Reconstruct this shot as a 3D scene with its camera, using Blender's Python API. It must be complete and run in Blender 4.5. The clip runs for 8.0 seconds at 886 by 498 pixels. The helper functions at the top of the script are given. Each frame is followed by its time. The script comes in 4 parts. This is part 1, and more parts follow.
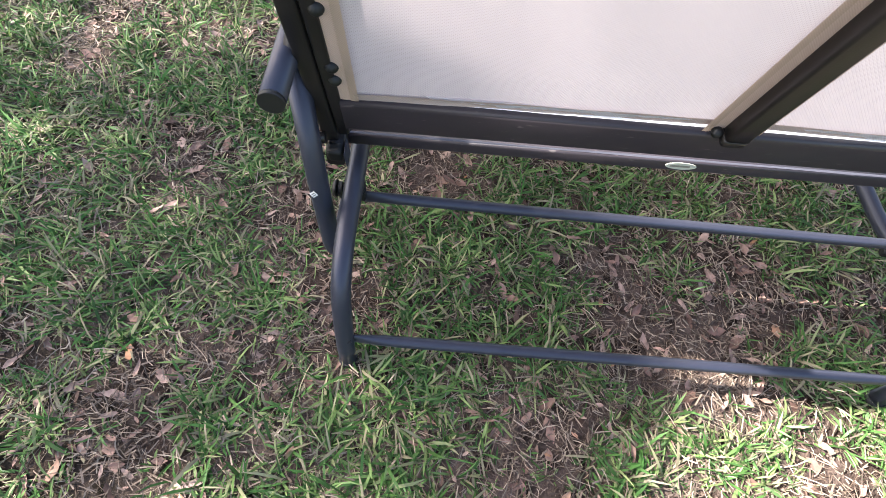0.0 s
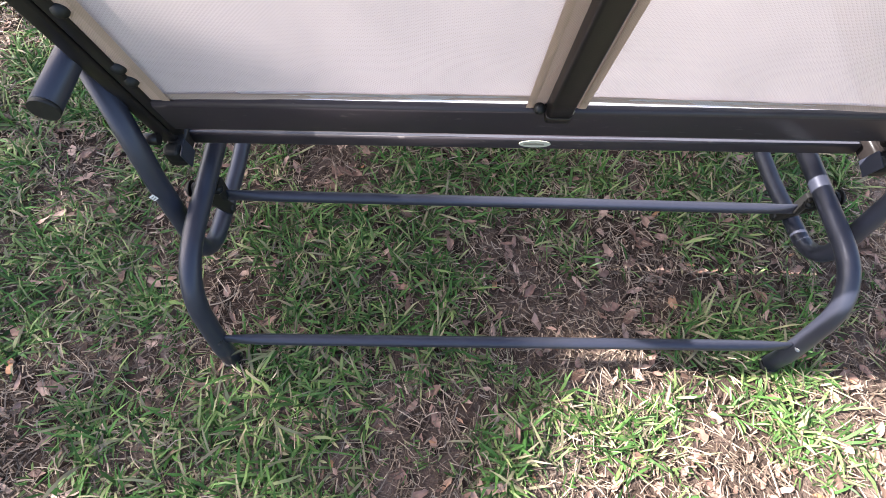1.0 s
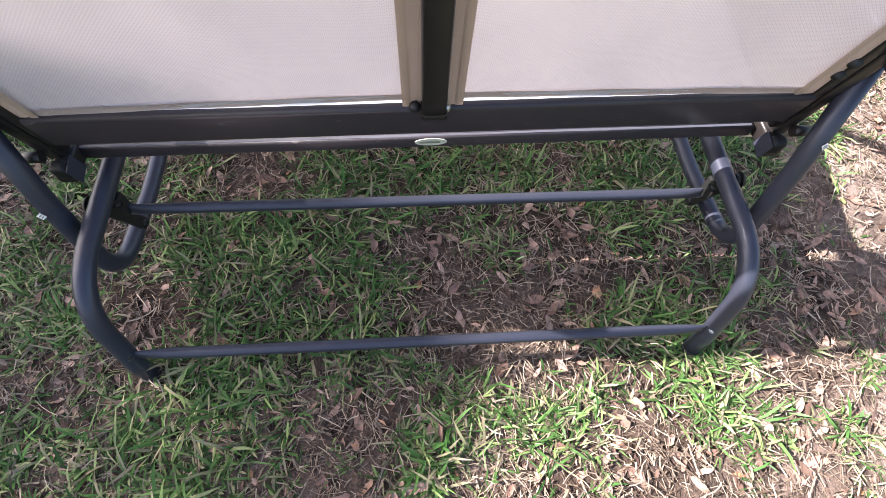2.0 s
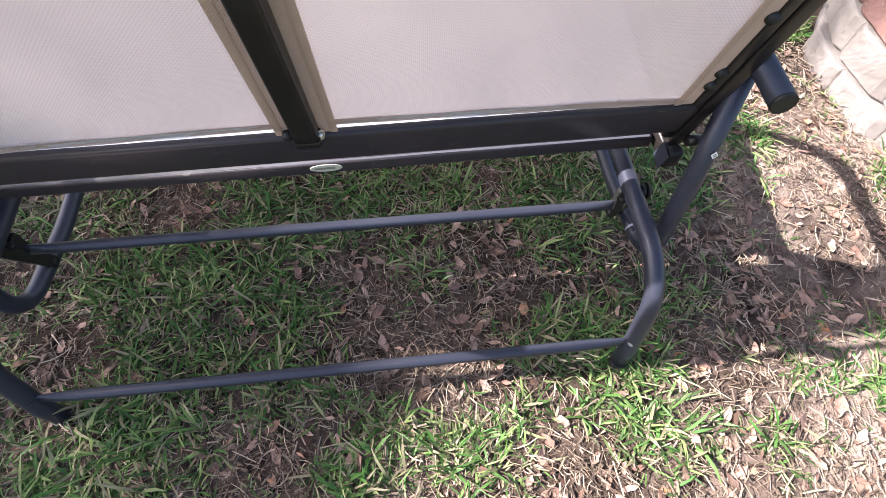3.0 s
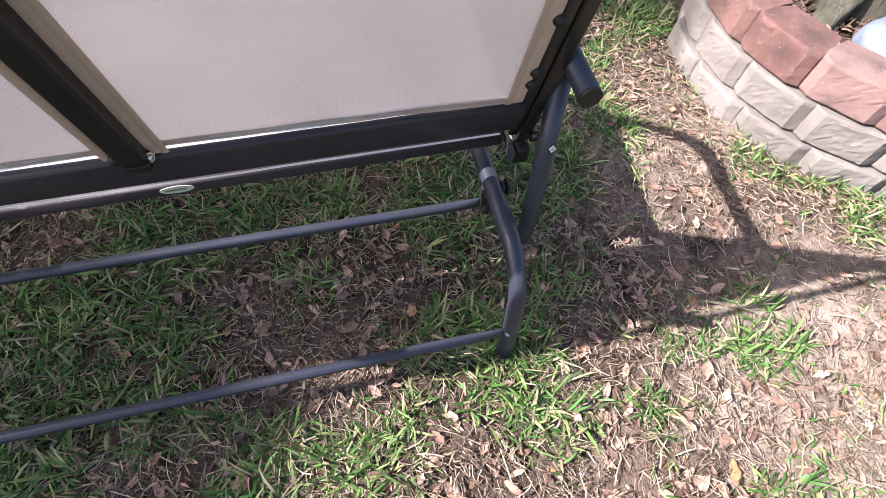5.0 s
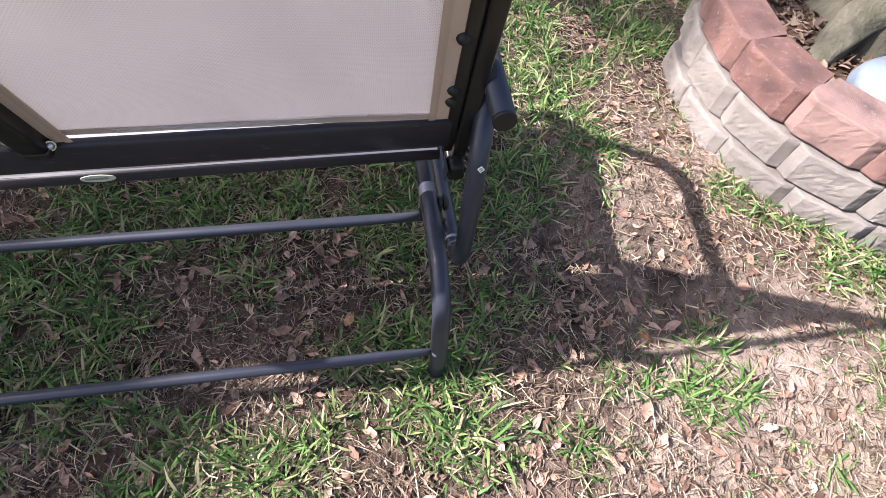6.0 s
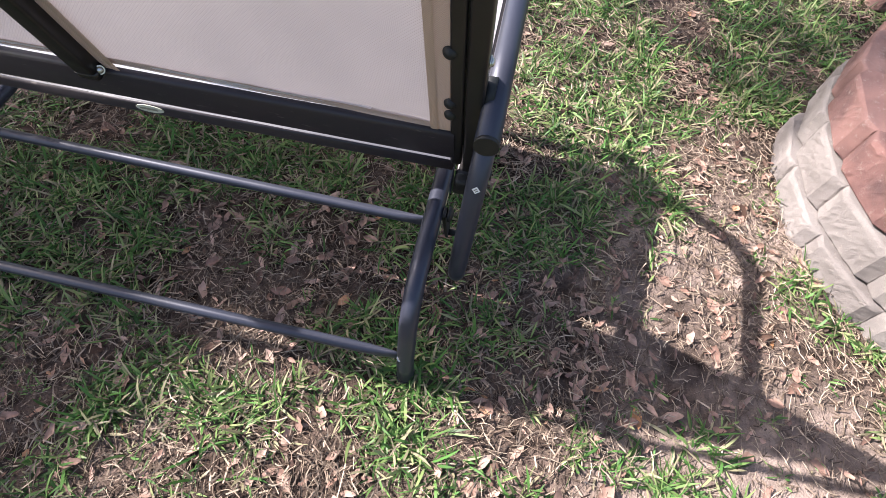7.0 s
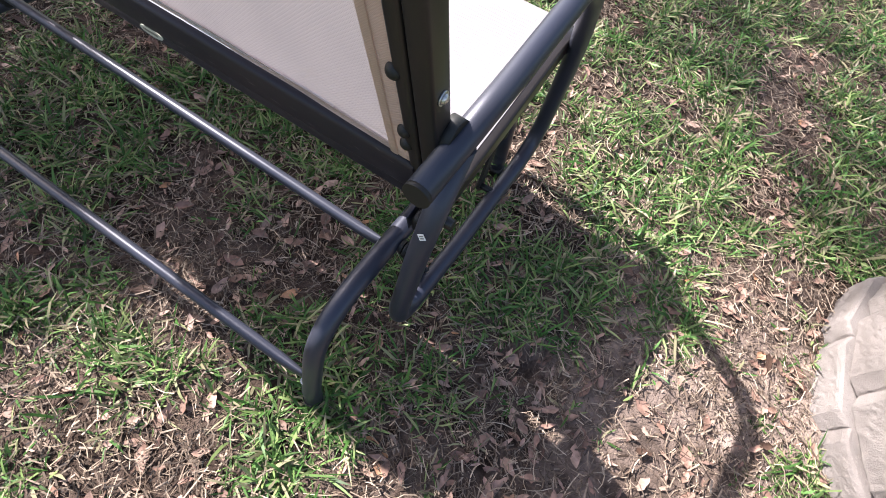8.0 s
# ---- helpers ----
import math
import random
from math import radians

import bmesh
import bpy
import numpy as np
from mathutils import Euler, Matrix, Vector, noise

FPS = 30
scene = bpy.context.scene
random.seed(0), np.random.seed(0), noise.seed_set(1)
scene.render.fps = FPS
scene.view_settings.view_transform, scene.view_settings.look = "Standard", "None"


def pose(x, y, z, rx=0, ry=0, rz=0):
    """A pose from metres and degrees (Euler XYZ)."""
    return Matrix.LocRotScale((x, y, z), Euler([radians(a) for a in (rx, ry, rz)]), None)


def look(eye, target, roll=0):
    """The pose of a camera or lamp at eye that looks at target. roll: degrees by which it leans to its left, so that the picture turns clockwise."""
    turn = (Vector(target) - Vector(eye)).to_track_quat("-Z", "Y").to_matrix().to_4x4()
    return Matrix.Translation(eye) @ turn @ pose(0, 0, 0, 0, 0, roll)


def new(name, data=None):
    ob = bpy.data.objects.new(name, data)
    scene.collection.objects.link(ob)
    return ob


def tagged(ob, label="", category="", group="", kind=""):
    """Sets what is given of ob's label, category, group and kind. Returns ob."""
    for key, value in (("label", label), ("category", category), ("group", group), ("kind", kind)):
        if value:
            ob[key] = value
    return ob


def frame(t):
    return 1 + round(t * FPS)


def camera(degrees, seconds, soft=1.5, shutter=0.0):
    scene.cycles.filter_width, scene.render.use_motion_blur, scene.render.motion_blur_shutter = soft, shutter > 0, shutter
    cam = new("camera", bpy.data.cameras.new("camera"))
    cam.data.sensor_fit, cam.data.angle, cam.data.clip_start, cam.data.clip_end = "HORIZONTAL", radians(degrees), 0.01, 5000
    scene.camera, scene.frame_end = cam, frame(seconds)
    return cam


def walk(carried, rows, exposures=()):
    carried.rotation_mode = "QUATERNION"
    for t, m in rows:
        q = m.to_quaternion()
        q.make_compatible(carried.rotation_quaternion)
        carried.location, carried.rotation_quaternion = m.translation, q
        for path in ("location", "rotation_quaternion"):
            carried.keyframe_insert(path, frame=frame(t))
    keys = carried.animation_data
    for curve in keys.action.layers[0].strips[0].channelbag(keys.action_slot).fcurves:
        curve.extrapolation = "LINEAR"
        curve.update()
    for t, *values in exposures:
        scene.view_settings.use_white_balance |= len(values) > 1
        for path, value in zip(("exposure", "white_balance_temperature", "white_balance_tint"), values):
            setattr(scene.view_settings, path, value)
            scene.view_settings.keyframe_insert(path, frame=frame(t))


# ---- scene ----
cam = camera(83.1, 8.0, soft=0.6, shutter=0.1)
PATH = [
    (0, (0.108, -0.298, 0.985), (0.196, 0.696, -0.749), 9.4),
    (0.5, (0.223, -0.282, 0.989), (0.308, 0.674, -0.766), 7.5),
    (1, (0.348, -0.28, 0.995), (0.436, 0.664, -0.766), 5.9),
    (1.5, (0.428, -0.284, 0.996), (0.543, 0.659, -0.763), 5.1),
    (1.7, (0.452, -0.286, 0.998), (0.577, 0.656, -0.762), 5.3),
    (2.8, (0.622, -0.279, 1.002), (0.758, 0.703, -0.735), 2.6),
    (3, (0.651, -0.278, 1.003), (0.801, 0.714, -0.727), 2.8),
    (3.5, (0.697, -0.285, 1.001), (0.914, 0.71, -0.72), 5.3),
    (4, (0.723, -0.294, 0.999), (0.992, 0.694, -0.719), 6.4),
    (4.5, (0.751, -0.306, 1.015), (1.063, 0.677, -0.699), 6.6),
    (5, (0.789, -0.31, 1.022), (1.143, 0.665, -0.688), 7.3),
    (5.2, (0.818, -0.304, 1.014), (1.176, 0.669, -0.696), 7.8),
    (6.3, (1.005, -0.305, 1.026), (1.201, 0.7, -0.692), 8.9),
    (6.5, (1.039, -0.299, 1.024), (1.153, 0.71, -0.7), 8.5),
    (7, (1.146, -0.278, 1.029), (1.028, 0.714, -0.704), 6.1),
    (7.5, (1.203, -0.213, 1.011), (1.013, 0.777, -0.716), 9.3),
    (8, (1.268, -0.109, 0.973), (0.934, 0.814, -0.769), 15.3),
]
walk(cam, [(t, look(eye, target, roll)) for t, eye, target, roll in PATH], exposures=((0.0, 2.80, 6650, 12), (1.5, 2.60, 6650, 14), (3.5, 2.25, 6650, 15), (6.5, 1.95, 6650, 15), (8.0, 2.03, 6650, 14)))

# ---- light ----
SUN = Vector((-1.14, 0.16, 1.0)).normalized()        # towards the sun, off one end of the bench
world = bpy.data.worlds.new("sky")
scene.world = world
world.use_nodes = True
sky = world.node_tree.nodes.new("ShaderNodeTexSky")
sky.sky_type, sky.sun_disc = "NISHITA", False
sky.dust_density = 2.5
sky.sun_elevation, sky.sun_rotation = math.asin(SUN.z), math.atan2(SUN.x, SUN.y)
world.node_tree.links.new(sky.outputs[0], world.node_tree.nodes["Background"].inputs[0])
world.node_tree.nodes["Background"].inputs[1].default_value = 0.085
sun_data = bpy.data.lights.new("sun", "SUN")
sun_data.energy, sun_data.angle, sun_data.color = 4.75, radians(0.53), (1.0, 0.975, 0.955)
new("sun", sun_data).matrix_world = look(SUN * 30, (0, 0, 0))


# ---- materials ----
class Mat:
    """A node material with short ways to add nodes."""

    def __init__(self, name):
        self.m = bpy.data.materials.new(name)
        self.m.use_nodes = True
        self.t = self.m.node_tree
        self.b = self.t.nodes["Principled BSDF"]
        self.out = self.t.nodes["Material Output"]

    def node(self, kind, **values):
        n = self.t.nodes.new("ShaderNode" + kind)
        for k, v in values.items():
            if k.startswith("i_"):
                n.inputs[k[2:].replace("_", " ")].default_value = v
            elif k == "operation":
                n.operation = v
            elif k == "data_type":
                n.data_type = v
            elif k == "blend_type":
                n.blend_type = v
        return n

    def link(self, a, b):
        self.t.links.new(a, b)

    def coords(self, kind="Object", scale=(1, 1, 1)):
        c = self.node("TexCoord")
        mp = self.node("Mapping")
        mp.inputs["Scale"].default_value = scale
        self.link(c.outputs[kind], mp.inputs[0])
        return mp.outputs[0]

    def noise(self, vec, scale, detail=4.0, rough=0.55):
        n = self.node("TexNoise", i_Scale=scale, i_Detail=detail, i_Roughness=rough)
        self.link(vec, n.inputs["Vector"])
        return n.outputs[0]

    def ramp(self, fac, stops):
        r = self.node("ValToRGB")
        el = r.color_ramp.elements
        while len(el) < len(stops):
            el.new(0.5)
        for e, (p, c) in zip(el, stops):
            e.position, e.color = p, (*c, 1)
        self.link(fac, r.inputs[0])
        return r.outputs[0]

    def mix(self, fac, a, b, mode="MIX"):
        n = self.node("Mix", data_type="RGBA", blend_type=mode)
        for socket, v in ((n.inputs[0], fac), (n.inputs[6], a), (n.inputs[7], b)):
            if isinstance(v, (int, float)):
                socket.default_value = v
            elif isinstance(v, tuple):
                socket.default_value = (*v, 1)
            else:
                self.link(v, socket)
        return n.outputs[2]

    def math(self, op, a, b=0.0):
        n = self.node("Math", operation=op)
        for socket, v in ((n.inputs[0], a), (n.inputs[1], b)):
            if isinstance(v, (int, float)):
                socket.default_value = v
            else:
                self.link(v, socket)
        return n.outputs[0]

    def bump(self, height, strength, distance):
        n = self.node("Bump", i_Strength=strength, i_Distance=distance)
        self.link(height, n.inputs["Height"])
        self.link(n.outputs[0], self.b.inputs["Normal"])

    def set(self, **values):
        for k, v in values.items():
            s = self.b.inputs[k.replace("_", " ")]
            if isinstance(v, (int, float)):
                s.default_value = v
            elif isinstance(v, tuple):
                s.default_value = (*v, 1)
            else:
                self.link(v, s)
        return self


def painted_metal(name, colour, dust, rough=0.38, dusty=0.35, gloss=0.42, flake=0.0):
    m = Mat(name)
    v = m.coords()
    big, fine = m.noise(v, 9, 5), m.noise(v, 420, 2)
    patch = m.ramp(big, [(0.42, (0, 0, 0)), (0.72, (1, 1, 1))])
    col = m.mix(m.math("MULTIPLY", patch, dusty), colour, dust)
    m.set(Base_Color=col, Metallic=flake, Specular_IOR_Level=gloss)
    m.set(Roughness=m.math("ADD", m.math("MULTIPLY", big, 0.25), rough - 0.12))
    m.bump(fine, 0.12, 0.0006)
    return m.m


def scuffed_rail(name):
    """Flat dark tube with a row of pale scuffs."""
    m = Mat(name)
    v = m.coords()
    big = m.noise(v, 7, 5)
    sc = m.noise(m.coords(scale=(40, 90, 150)), 1.0, 2)
    spot = m.ramp(sc, [(0.66, (0, 0, 0)), (0.74, (1, 1, 1))])
    col = m.mix(big, (0.024, 0.0195, 0.023), (0.038, 0.031, 0.036))
    col = m.mix(m.math("MULTIPLY", spot, 0.35), col, (0.20, 0.17, 0.16))
    m.set(Base_Color=col, Roughness=0.42, Specular_IOR_Level=0.3)
    m.bump(m.noise(v, 500, 2), 0.1, 0.0005)
    return m.m


def mesh_cloth(name, colour, pitch, holes, glow):
    """Woven vinyl mesh: flat yarns over and under, small holes between, light passing through."""
    m = Mat(name)
    uv = m.node("UVMap")
    sep = m.node("SeparateXYZ")
    m.link(uv.outputs[0], sep.inputs[0])
    su = m.math("SINE", m.math("MULTIPLY", sep.outputs[0], 2 * math.pi / pitch))
    sv = m.math("SINE", m.math("MULTIPLY", sep.outputs[1], 2 * math.pi / pitch))
    weave = m.math("MULTIPLY", su, sv)
    hole = m.math("MULTIPLY", m.math("GREATER_THAN", m.math("ABSOLUTE", weave), 0.80), holes)
    v = m.coords()
    stain = m.ramp(m.noise(v, 5, 5), [(0.3, (0.90, 0.90, 0.90)), (0.7, (1.04, 1.03, 1.02))])
    yarn = m.ramp(m.math("ADD", m.math("MULTIPLY", weave, 0.5), 0.5), [(0.0, (0.82, 0.82, 0.82)), (1.0, (1, 1, 1))])
    col = m.mix(1.0, m.mix(1.0, colour, stain, "MULTIPLY"), yarn, "MULTIPLY")
    m.set(Base_Color=col, Roughness=0.62, Specular_IOR_Level=0.35)
    m.bump(weave, 0.35, 0.0005)
    tl = m.node("BsdfTranslucent")
    m.link(col, tl.inputs[0])
    tr = m.node("BsdfTransparent")
    a, b = m.node("MixShader"), m.node("MixShader")
    a.inputs[0].default_value = glow
    m.link(m.b.outputs[0], a.inputs[1]), m.link(tl.outputs[0], a.inputs[2])
    m.link(hole, b.inputs[0]), m.link(a.outputs[0], b.inputs[1]), m.link(tr.outputs[0], b.inputs[2])
    m.link(b.outputs[0], m.out.inputs[0])
    return m.m


def plant(name, dark, mid, light, dry, glow=0.28, rough=0.45):
    """Leaf colour that differs from blade to blade."""
    m = Mat(name)
    isl = m.node("NewGeometry").outputs["Random Per Island"]
    base = m.ramp(isl, [(0.0, dark), (0.42, mid), (0.72, light), (0.88, dry), (1.0, tuple(0.55 * k for k in dry))])
    patch = m.noise(m.coords(), 3.2, 3)
    col = m.mix(m.math("MULTIPLY", patch, 0.55), base, m.mix(0.5, base, light))
    m.set(Base_Color=col, Roughness=rough, Specular_IOR_Level=0.22)
    tl = m.node("BsdfTranslucent")
    m.link(col, tl.inputs[0])
    a = m.node("MixShader")
    a.inputs[0].default_value = glow
    m.link(m.b.outputs[0], a.inputs[1]), m.link(tl.outputs[0], a.inputs[2])
    m.link(a.outputs[0], m.out.inputs[0])
    return m.m


def dead_leaf(name, stops, islands=True):
    m = Mat(name)
    r = m.node("NewGeometry").outputs["Random Per Island"] if islands else m.node("ObjectInfo").outputs["Random"]
    col = m.ramp(r, stops)
    v = m.coords()
    col = m.mix(m.math("MULTIPLY", m.ramp(m.noise(v, 60, 4), [(0.35, (0, 0, 0)), (0.7, (1, 1, 1))]), 0.6), col, (0.06, 0.036, 0.022))
    m.set(Base_Color=col, Roughness=0.6, Specular_IOR_Level=0.3)
    m.bump(m.noise(v, 180, 3), 0.3, 0.001)
    return m.m


def soil(name, a, b, c, lawn=None):
    m = Mat(name)
    v = m.coords()
    big, mid, fine = m.noise(v, 2.3, 5), m.noise(v, 22, 6), m.noise(v, 260, 4)
    col = m.mix(m.ramp(big, [(0.35, (0, 0, 0)), (0.65, (1, 1, 1))]), a, b)
    col = m.mix(m.ramp(mid, [(0.45, (0, 0, 0)), (0.7, (1, 1, 1))]), col, c)
    col = m.mix(m.math("MULTIPLY", fine, 0.4), col, (0.020, 0.014, 0.011))
    if lawn:
        # bare pale soil at two sunlit spots; part of the sunlight is in this colour
        near = m.node("VectorMath", operation="DISTANCE")
        m.link(v, near.inputs[0])
        near.inputs[1].default_value = (1.82, -0.26, 0.0)
        ring = m.node("VectorMath", operation="DISTANCE")
        m.link(v, ring.inputs[0])
        ring.inputs[1].default_value = (1.72, 0.50, 0.0)
        worn = m.math("ADD", m.math("MINIMUM", near.outputs["Value"], m.math("ADD", ring.outputs["Value"], 0.15)), m.math("MULTIPLY", m.noise(v, 5, 5), 0.9))
        col = m.mix(m.math("MULTIPLY", m.ramp(worn, [(0.64, (1, 1, 1)), (1.00, (0, 0, 0))]), m.ramp(mid, [(0.3, (0.9, 0.9, 0.9)), (0.65, (0.35, 0.35, 0.35))])), col, (0.330, 0.258, 0.222))
        # farther out the worn soil passes into close mown grass
        off = m.node("VectorMath", operation="DISTANCE")
        m.link(v, off.inputs[0])
        off.inputs[1].default_value = (0.8, 0.8, 0.0)
        edge = m.math("ADD", off.outputs["Value"], m.math("MULTIPLY", big, 1.6))
        sward = m.mix(m.ramp(m.noise(v, 34, 5, 0.7), [(0.38, (0, 0, 0)), (0.62, (1, 1, 1))]), lawn, (0.075, 0.095, 0.035))
        out = m.math("MULTIPLY", m.ramp(m.math("MULTIPLY", edge, 0.1), [(0.22, (0, 0, 0)), (0.40, (1, 1, 1))]), 0.85)
        col = m.mix(out, col, sward)
    m.set(Base_Color=col, Roughness=0.97, Specular_IOR_Level=0.04)
    m.bump(m.math("ADD", mid, m.math("MULTIPLY", fine, 0.5)), 0.7, 0.012)
    return m.m


def cast_stone(name, base, tint, dark, stain=0.5, speckle=0.45):
    """Split-face concrete, its colour differing from block to block."""
    m = Mat(name)
    v = m.coords()
    rnd = m.node("ObjectInfo").outputs["Random"]
    shifted = m.node("VectorMath", operation="ADD")
    comb = m.node("CombineXYZ")
    m.link(m.math("MULTIPLY", rnd, 37.0), comb.inputs[0])
    m.link(v, shifted.inputs[0]), m.link(comb.outputs[0], shifted.inputs[1])
    vec = shifted.outputs[0]
    cloud, grain, pit = m.noise(vec, 9, 5), m.noise(vec, 48, 8, 0.78), m.noise(vec, 420, 3, 0.7)
    col = m.mix(rnd, base, tint)
    col = m.mix(m.math("MULTIPLY", m.ramp(cloud, [(0.42, (0, 0, 0)), (0.75, (1, 1, 1))]), stain), col, dark)
    col = m.mix(m.ramp(grain, [(0.55, (0, 0, 0)), (0.72, (speckle, speckle, speckle))]), col, (0.42, 0.37, 0.33))
    col = m.mix(m.math("MULTIPLY", m.ramp(pit, [(0.30, (1, 1, 1)), (0.45, (0, 0, 0))]), 0.6), col, (0.16, 0.12, 0.11))
    m.set(Base_Color=col, Roughness=0.92, Specular_IOR_Level=0.2)
    m.bump(m.math("ADD", m.math("MULTIPLY", grain, 0.6), pit), 0.9, 0.007)
    return m.m


def plain(name, colour, rough=0.5, metal=0.0, grain=0.15):
    m = Mat(name)
    n = m.noise(m.coords(), 60, 4)
    dark = tuple(c * 0.75 for c in colour)
    m.set(Base_Color=m.mix(n, dark, colour), Roughness=rough, Metallic=metal)
    m.bump(n, grain, 0.001)
    return m.m


def bark(name):
    m = Mat(name)
    n = m.noise(m.coords(scale=(14, 14, 3)), 1.0, 7, 0.65)
    f = m.noise(m.coords(), 60, 5)
    col = m.ramp(n, [(0.3, (0.022, 0.017, 0.014)), (0.55, (0.095, 0.078, 0.066)), (0.75, (0.19, 0.172, 0.150))])
    col = m.mix(m.math("MULTIPLY", f, 0.35), col, (0.10, 0.13, 0.06))
    m.set(Base_Color=col, Roughness=0.95)
    m.bump(n, 1.0, 0.03)
    return m.m


TUBE = painted_metal("charcoal_powder_coat", (0.033, 0.036, 0.053), (0.054, 0.053, 0.060), 0.36, 0.20, 0.4, 0.30)
BRONZE = painted_metal("dark_bronze_powder_coat", (0.013, 0.0108, 0.0105), (0.036, 0.030, 0.028), 0.33, 0.35, 0.34)
RAIL = scuffed_rail("scuffed_dark_rail")
PLASTIC = plain("black_plastic", (0.003, 0.003, 0.0032), 0.62)
STEEL = plain("zinc_steel", (0.55, 0.54, 0.52), 0.35, 0.9)
BADGE = plain("pale_label", (0.46, 0.46, 0.37), 0.5)
BADGE_INK = plain("label_ink", (0.20, 0.19, 0.15), 0.5)
STICKER = plain("white_sticker", (0.75, 0.74, 0.72), 0.5)
CLOTH = mesh_cloth("beige_mesh_cloth", (0.490, 0.422, 0.424), 0.0046, 0.30, 0.28)
HEM = mesh_cloth("doubled_hem_cloth", (0.56, 0.400, 0.325), 0.003, 0.05, 0.12)
FOLD = mesh_cloth("tan_hem_fold", (0.48, 0.35, 0.27), 0.003, 0.0, 0.25)
PALE_HEM = mesh_cloth("pale_hem_cloth", (0.46, 0.36, 0.32), 0.004, 0.03, 0.22)
# near-white, for the strip that stands for the sunlit rail top
LIT_STRIP = mesh_cloth("lit_strip_cloth", (0.80, 0.79, 0.82), 0.004, 0.0, 0.6)
SEAT_CLOTH = mesh_cloth("seat_mesh_cloth", (0.395, 0.375, 0.395), 0.0042, 0.3, 0.38)
GRASS = plant("lawn_grass", (0.007, 0.038, 0.007), (0.047, 0.150, 0.030), (0.200, 0.265, 0.098), (0.31, 0.26, 0.178))
STRAW = dead_leaf("straw", [(0.0, (0.08, 0.057, 0.041)), (0.40, (0.25, 0.192, 0.145)), (0.8, (0.35, 0.280, 0.215)), (1.0, (0.42, 0.345, 0.265))])
OAK = [(0.0, (0.05, 0.028, 0.020)), (0.28, (0.25, 0.145, 0.113)), (0.75, (0.37, 0.240, 0.190)), (0.96, (0.40, 0.280, 0.228)), (1.0, (0.40, 0.19, 0.085))]
THATCH = dead_leaf("thatch", [(0.0, (0.026, 0.017, 0.012)), (0.45, (0.13, 0.094, 0.070)), (0.85, (0.27, 0.205, 0.155)), (1.0, (0.42, 0.34, 0.26))])
LITTER = dead_leaf("leaf_litter", OAK)
BED_LITTER = dead_leaf("bed_leaf_litter", [(0.0, (0.035, 0.022, 0.017)), (0.5, (0.10, 0.066, 0.050)), (0.9, (0.19, 0.135, 0.105)), (1.0, (0.28, 0.21, 0.16))])
LEAF = dead_leaf("fallen_oak_leaf", OAK, islands=False)
SOIL = soil("lawn_soil", (0.042, 0.029, 0.023), (0.175, 0.128, 0.106), (0.012, 0.008, 0.006), (0.028, 0.046, 0.014))
MULCH = soil("bed_mulch", (0.07, 0.045, 0.033), (0.11, 0.075, 0.055), (0.035, 0.023, 0.018))
GREY_STONE = cast_stone("grey_cast_stone", (0.232, 0.206, 0.194), (0.278, 0.250, 0.237), (0.115, 0.101, 0.094), 0.60)
RED_STONE = cast_stone("red_cast_stone", (0.205, 0.108, 0.096), (0.290, 0.188, 0.172), (0.060, 0.038, 0.040), 0.85, 0.5)
BARK = bark("oak_bark")
CROWN = plant("tree_leaves", (0.03, 0.06, 0.015), (0.05, 0.10, 0.025), (0.09, 0.15, 0.04), (0.14, 0.16, 0.05), 0.3)
PIPING = plain("grey_piping", (0.06, 0.06, 0.075), 0.6)
PALE = plain("pale_blue_glaze", (0.145, 0.175, 0.225), 0.5)


# ---- mesh helpers ----
def part(name, bm, material, parent=None, label=""):
    me = bpy.data.meshes.new(name)
    bm.to_mesh(me)
    bm.free()
    me.materials.append(material)
    ob = new(name, me)
    ob.parent = parent
    if label:
        tagged(ob, label)
    return ob


def fillet(points, radius, steps=8):
    """A line of points with its inner corners rounded; a corner may carry its own radius as a second item."""
    pts = [(Vector(p[0]), p[1]) if isinstance(p[1], (int, float)) and not isinstance(p[0], (int, float)) else (Vector(p), radius) for p in points]
    out = [pts[0][0]]
    for (a, _), (b, r), (c, _) in zip(pts, pts[1:], pts[2:]):
        u, w = (a - b).normalized(), (c - b).normalized()
        ang = u.angle(w)
        d = min(r / math.tan(ang / 2), 0.48 * (a - b).length, 0.48 * (c - b).length)
        p, q = b + u * d, b + w * d
        for i in range(steps + 1):
            s = i / steps
            out.append((1 - s) ** 2 * p + 2 * s * (1 - s) * b + s * s * q)
    out.append(pts[-1][0])
    return out


def ring_profile(r, n=18, squash=1.0):
    return [(r * math.cos(2 * math.pi * i / n), squash * r * math.sin(2 * math.pi * i / n)) for i in range(n)]


def box_profile(w, h, r=0.004, n=3):
    out = []
    for cx, cy, a0 in ((w / 2 - r, h / 2 - r, 0), (-w / 2 + r, h / 2 - r, 90), (-w / 2 + r, -h / 2 + r, 180), (w / 2 - r, -h / 2 + r, 270)):
        for i in range(n + 1):
            a = radians(a0 + 90 * i / n)
            out.append((cx + r * math.cos(a), cy + r * math.sin(a)))
    return out


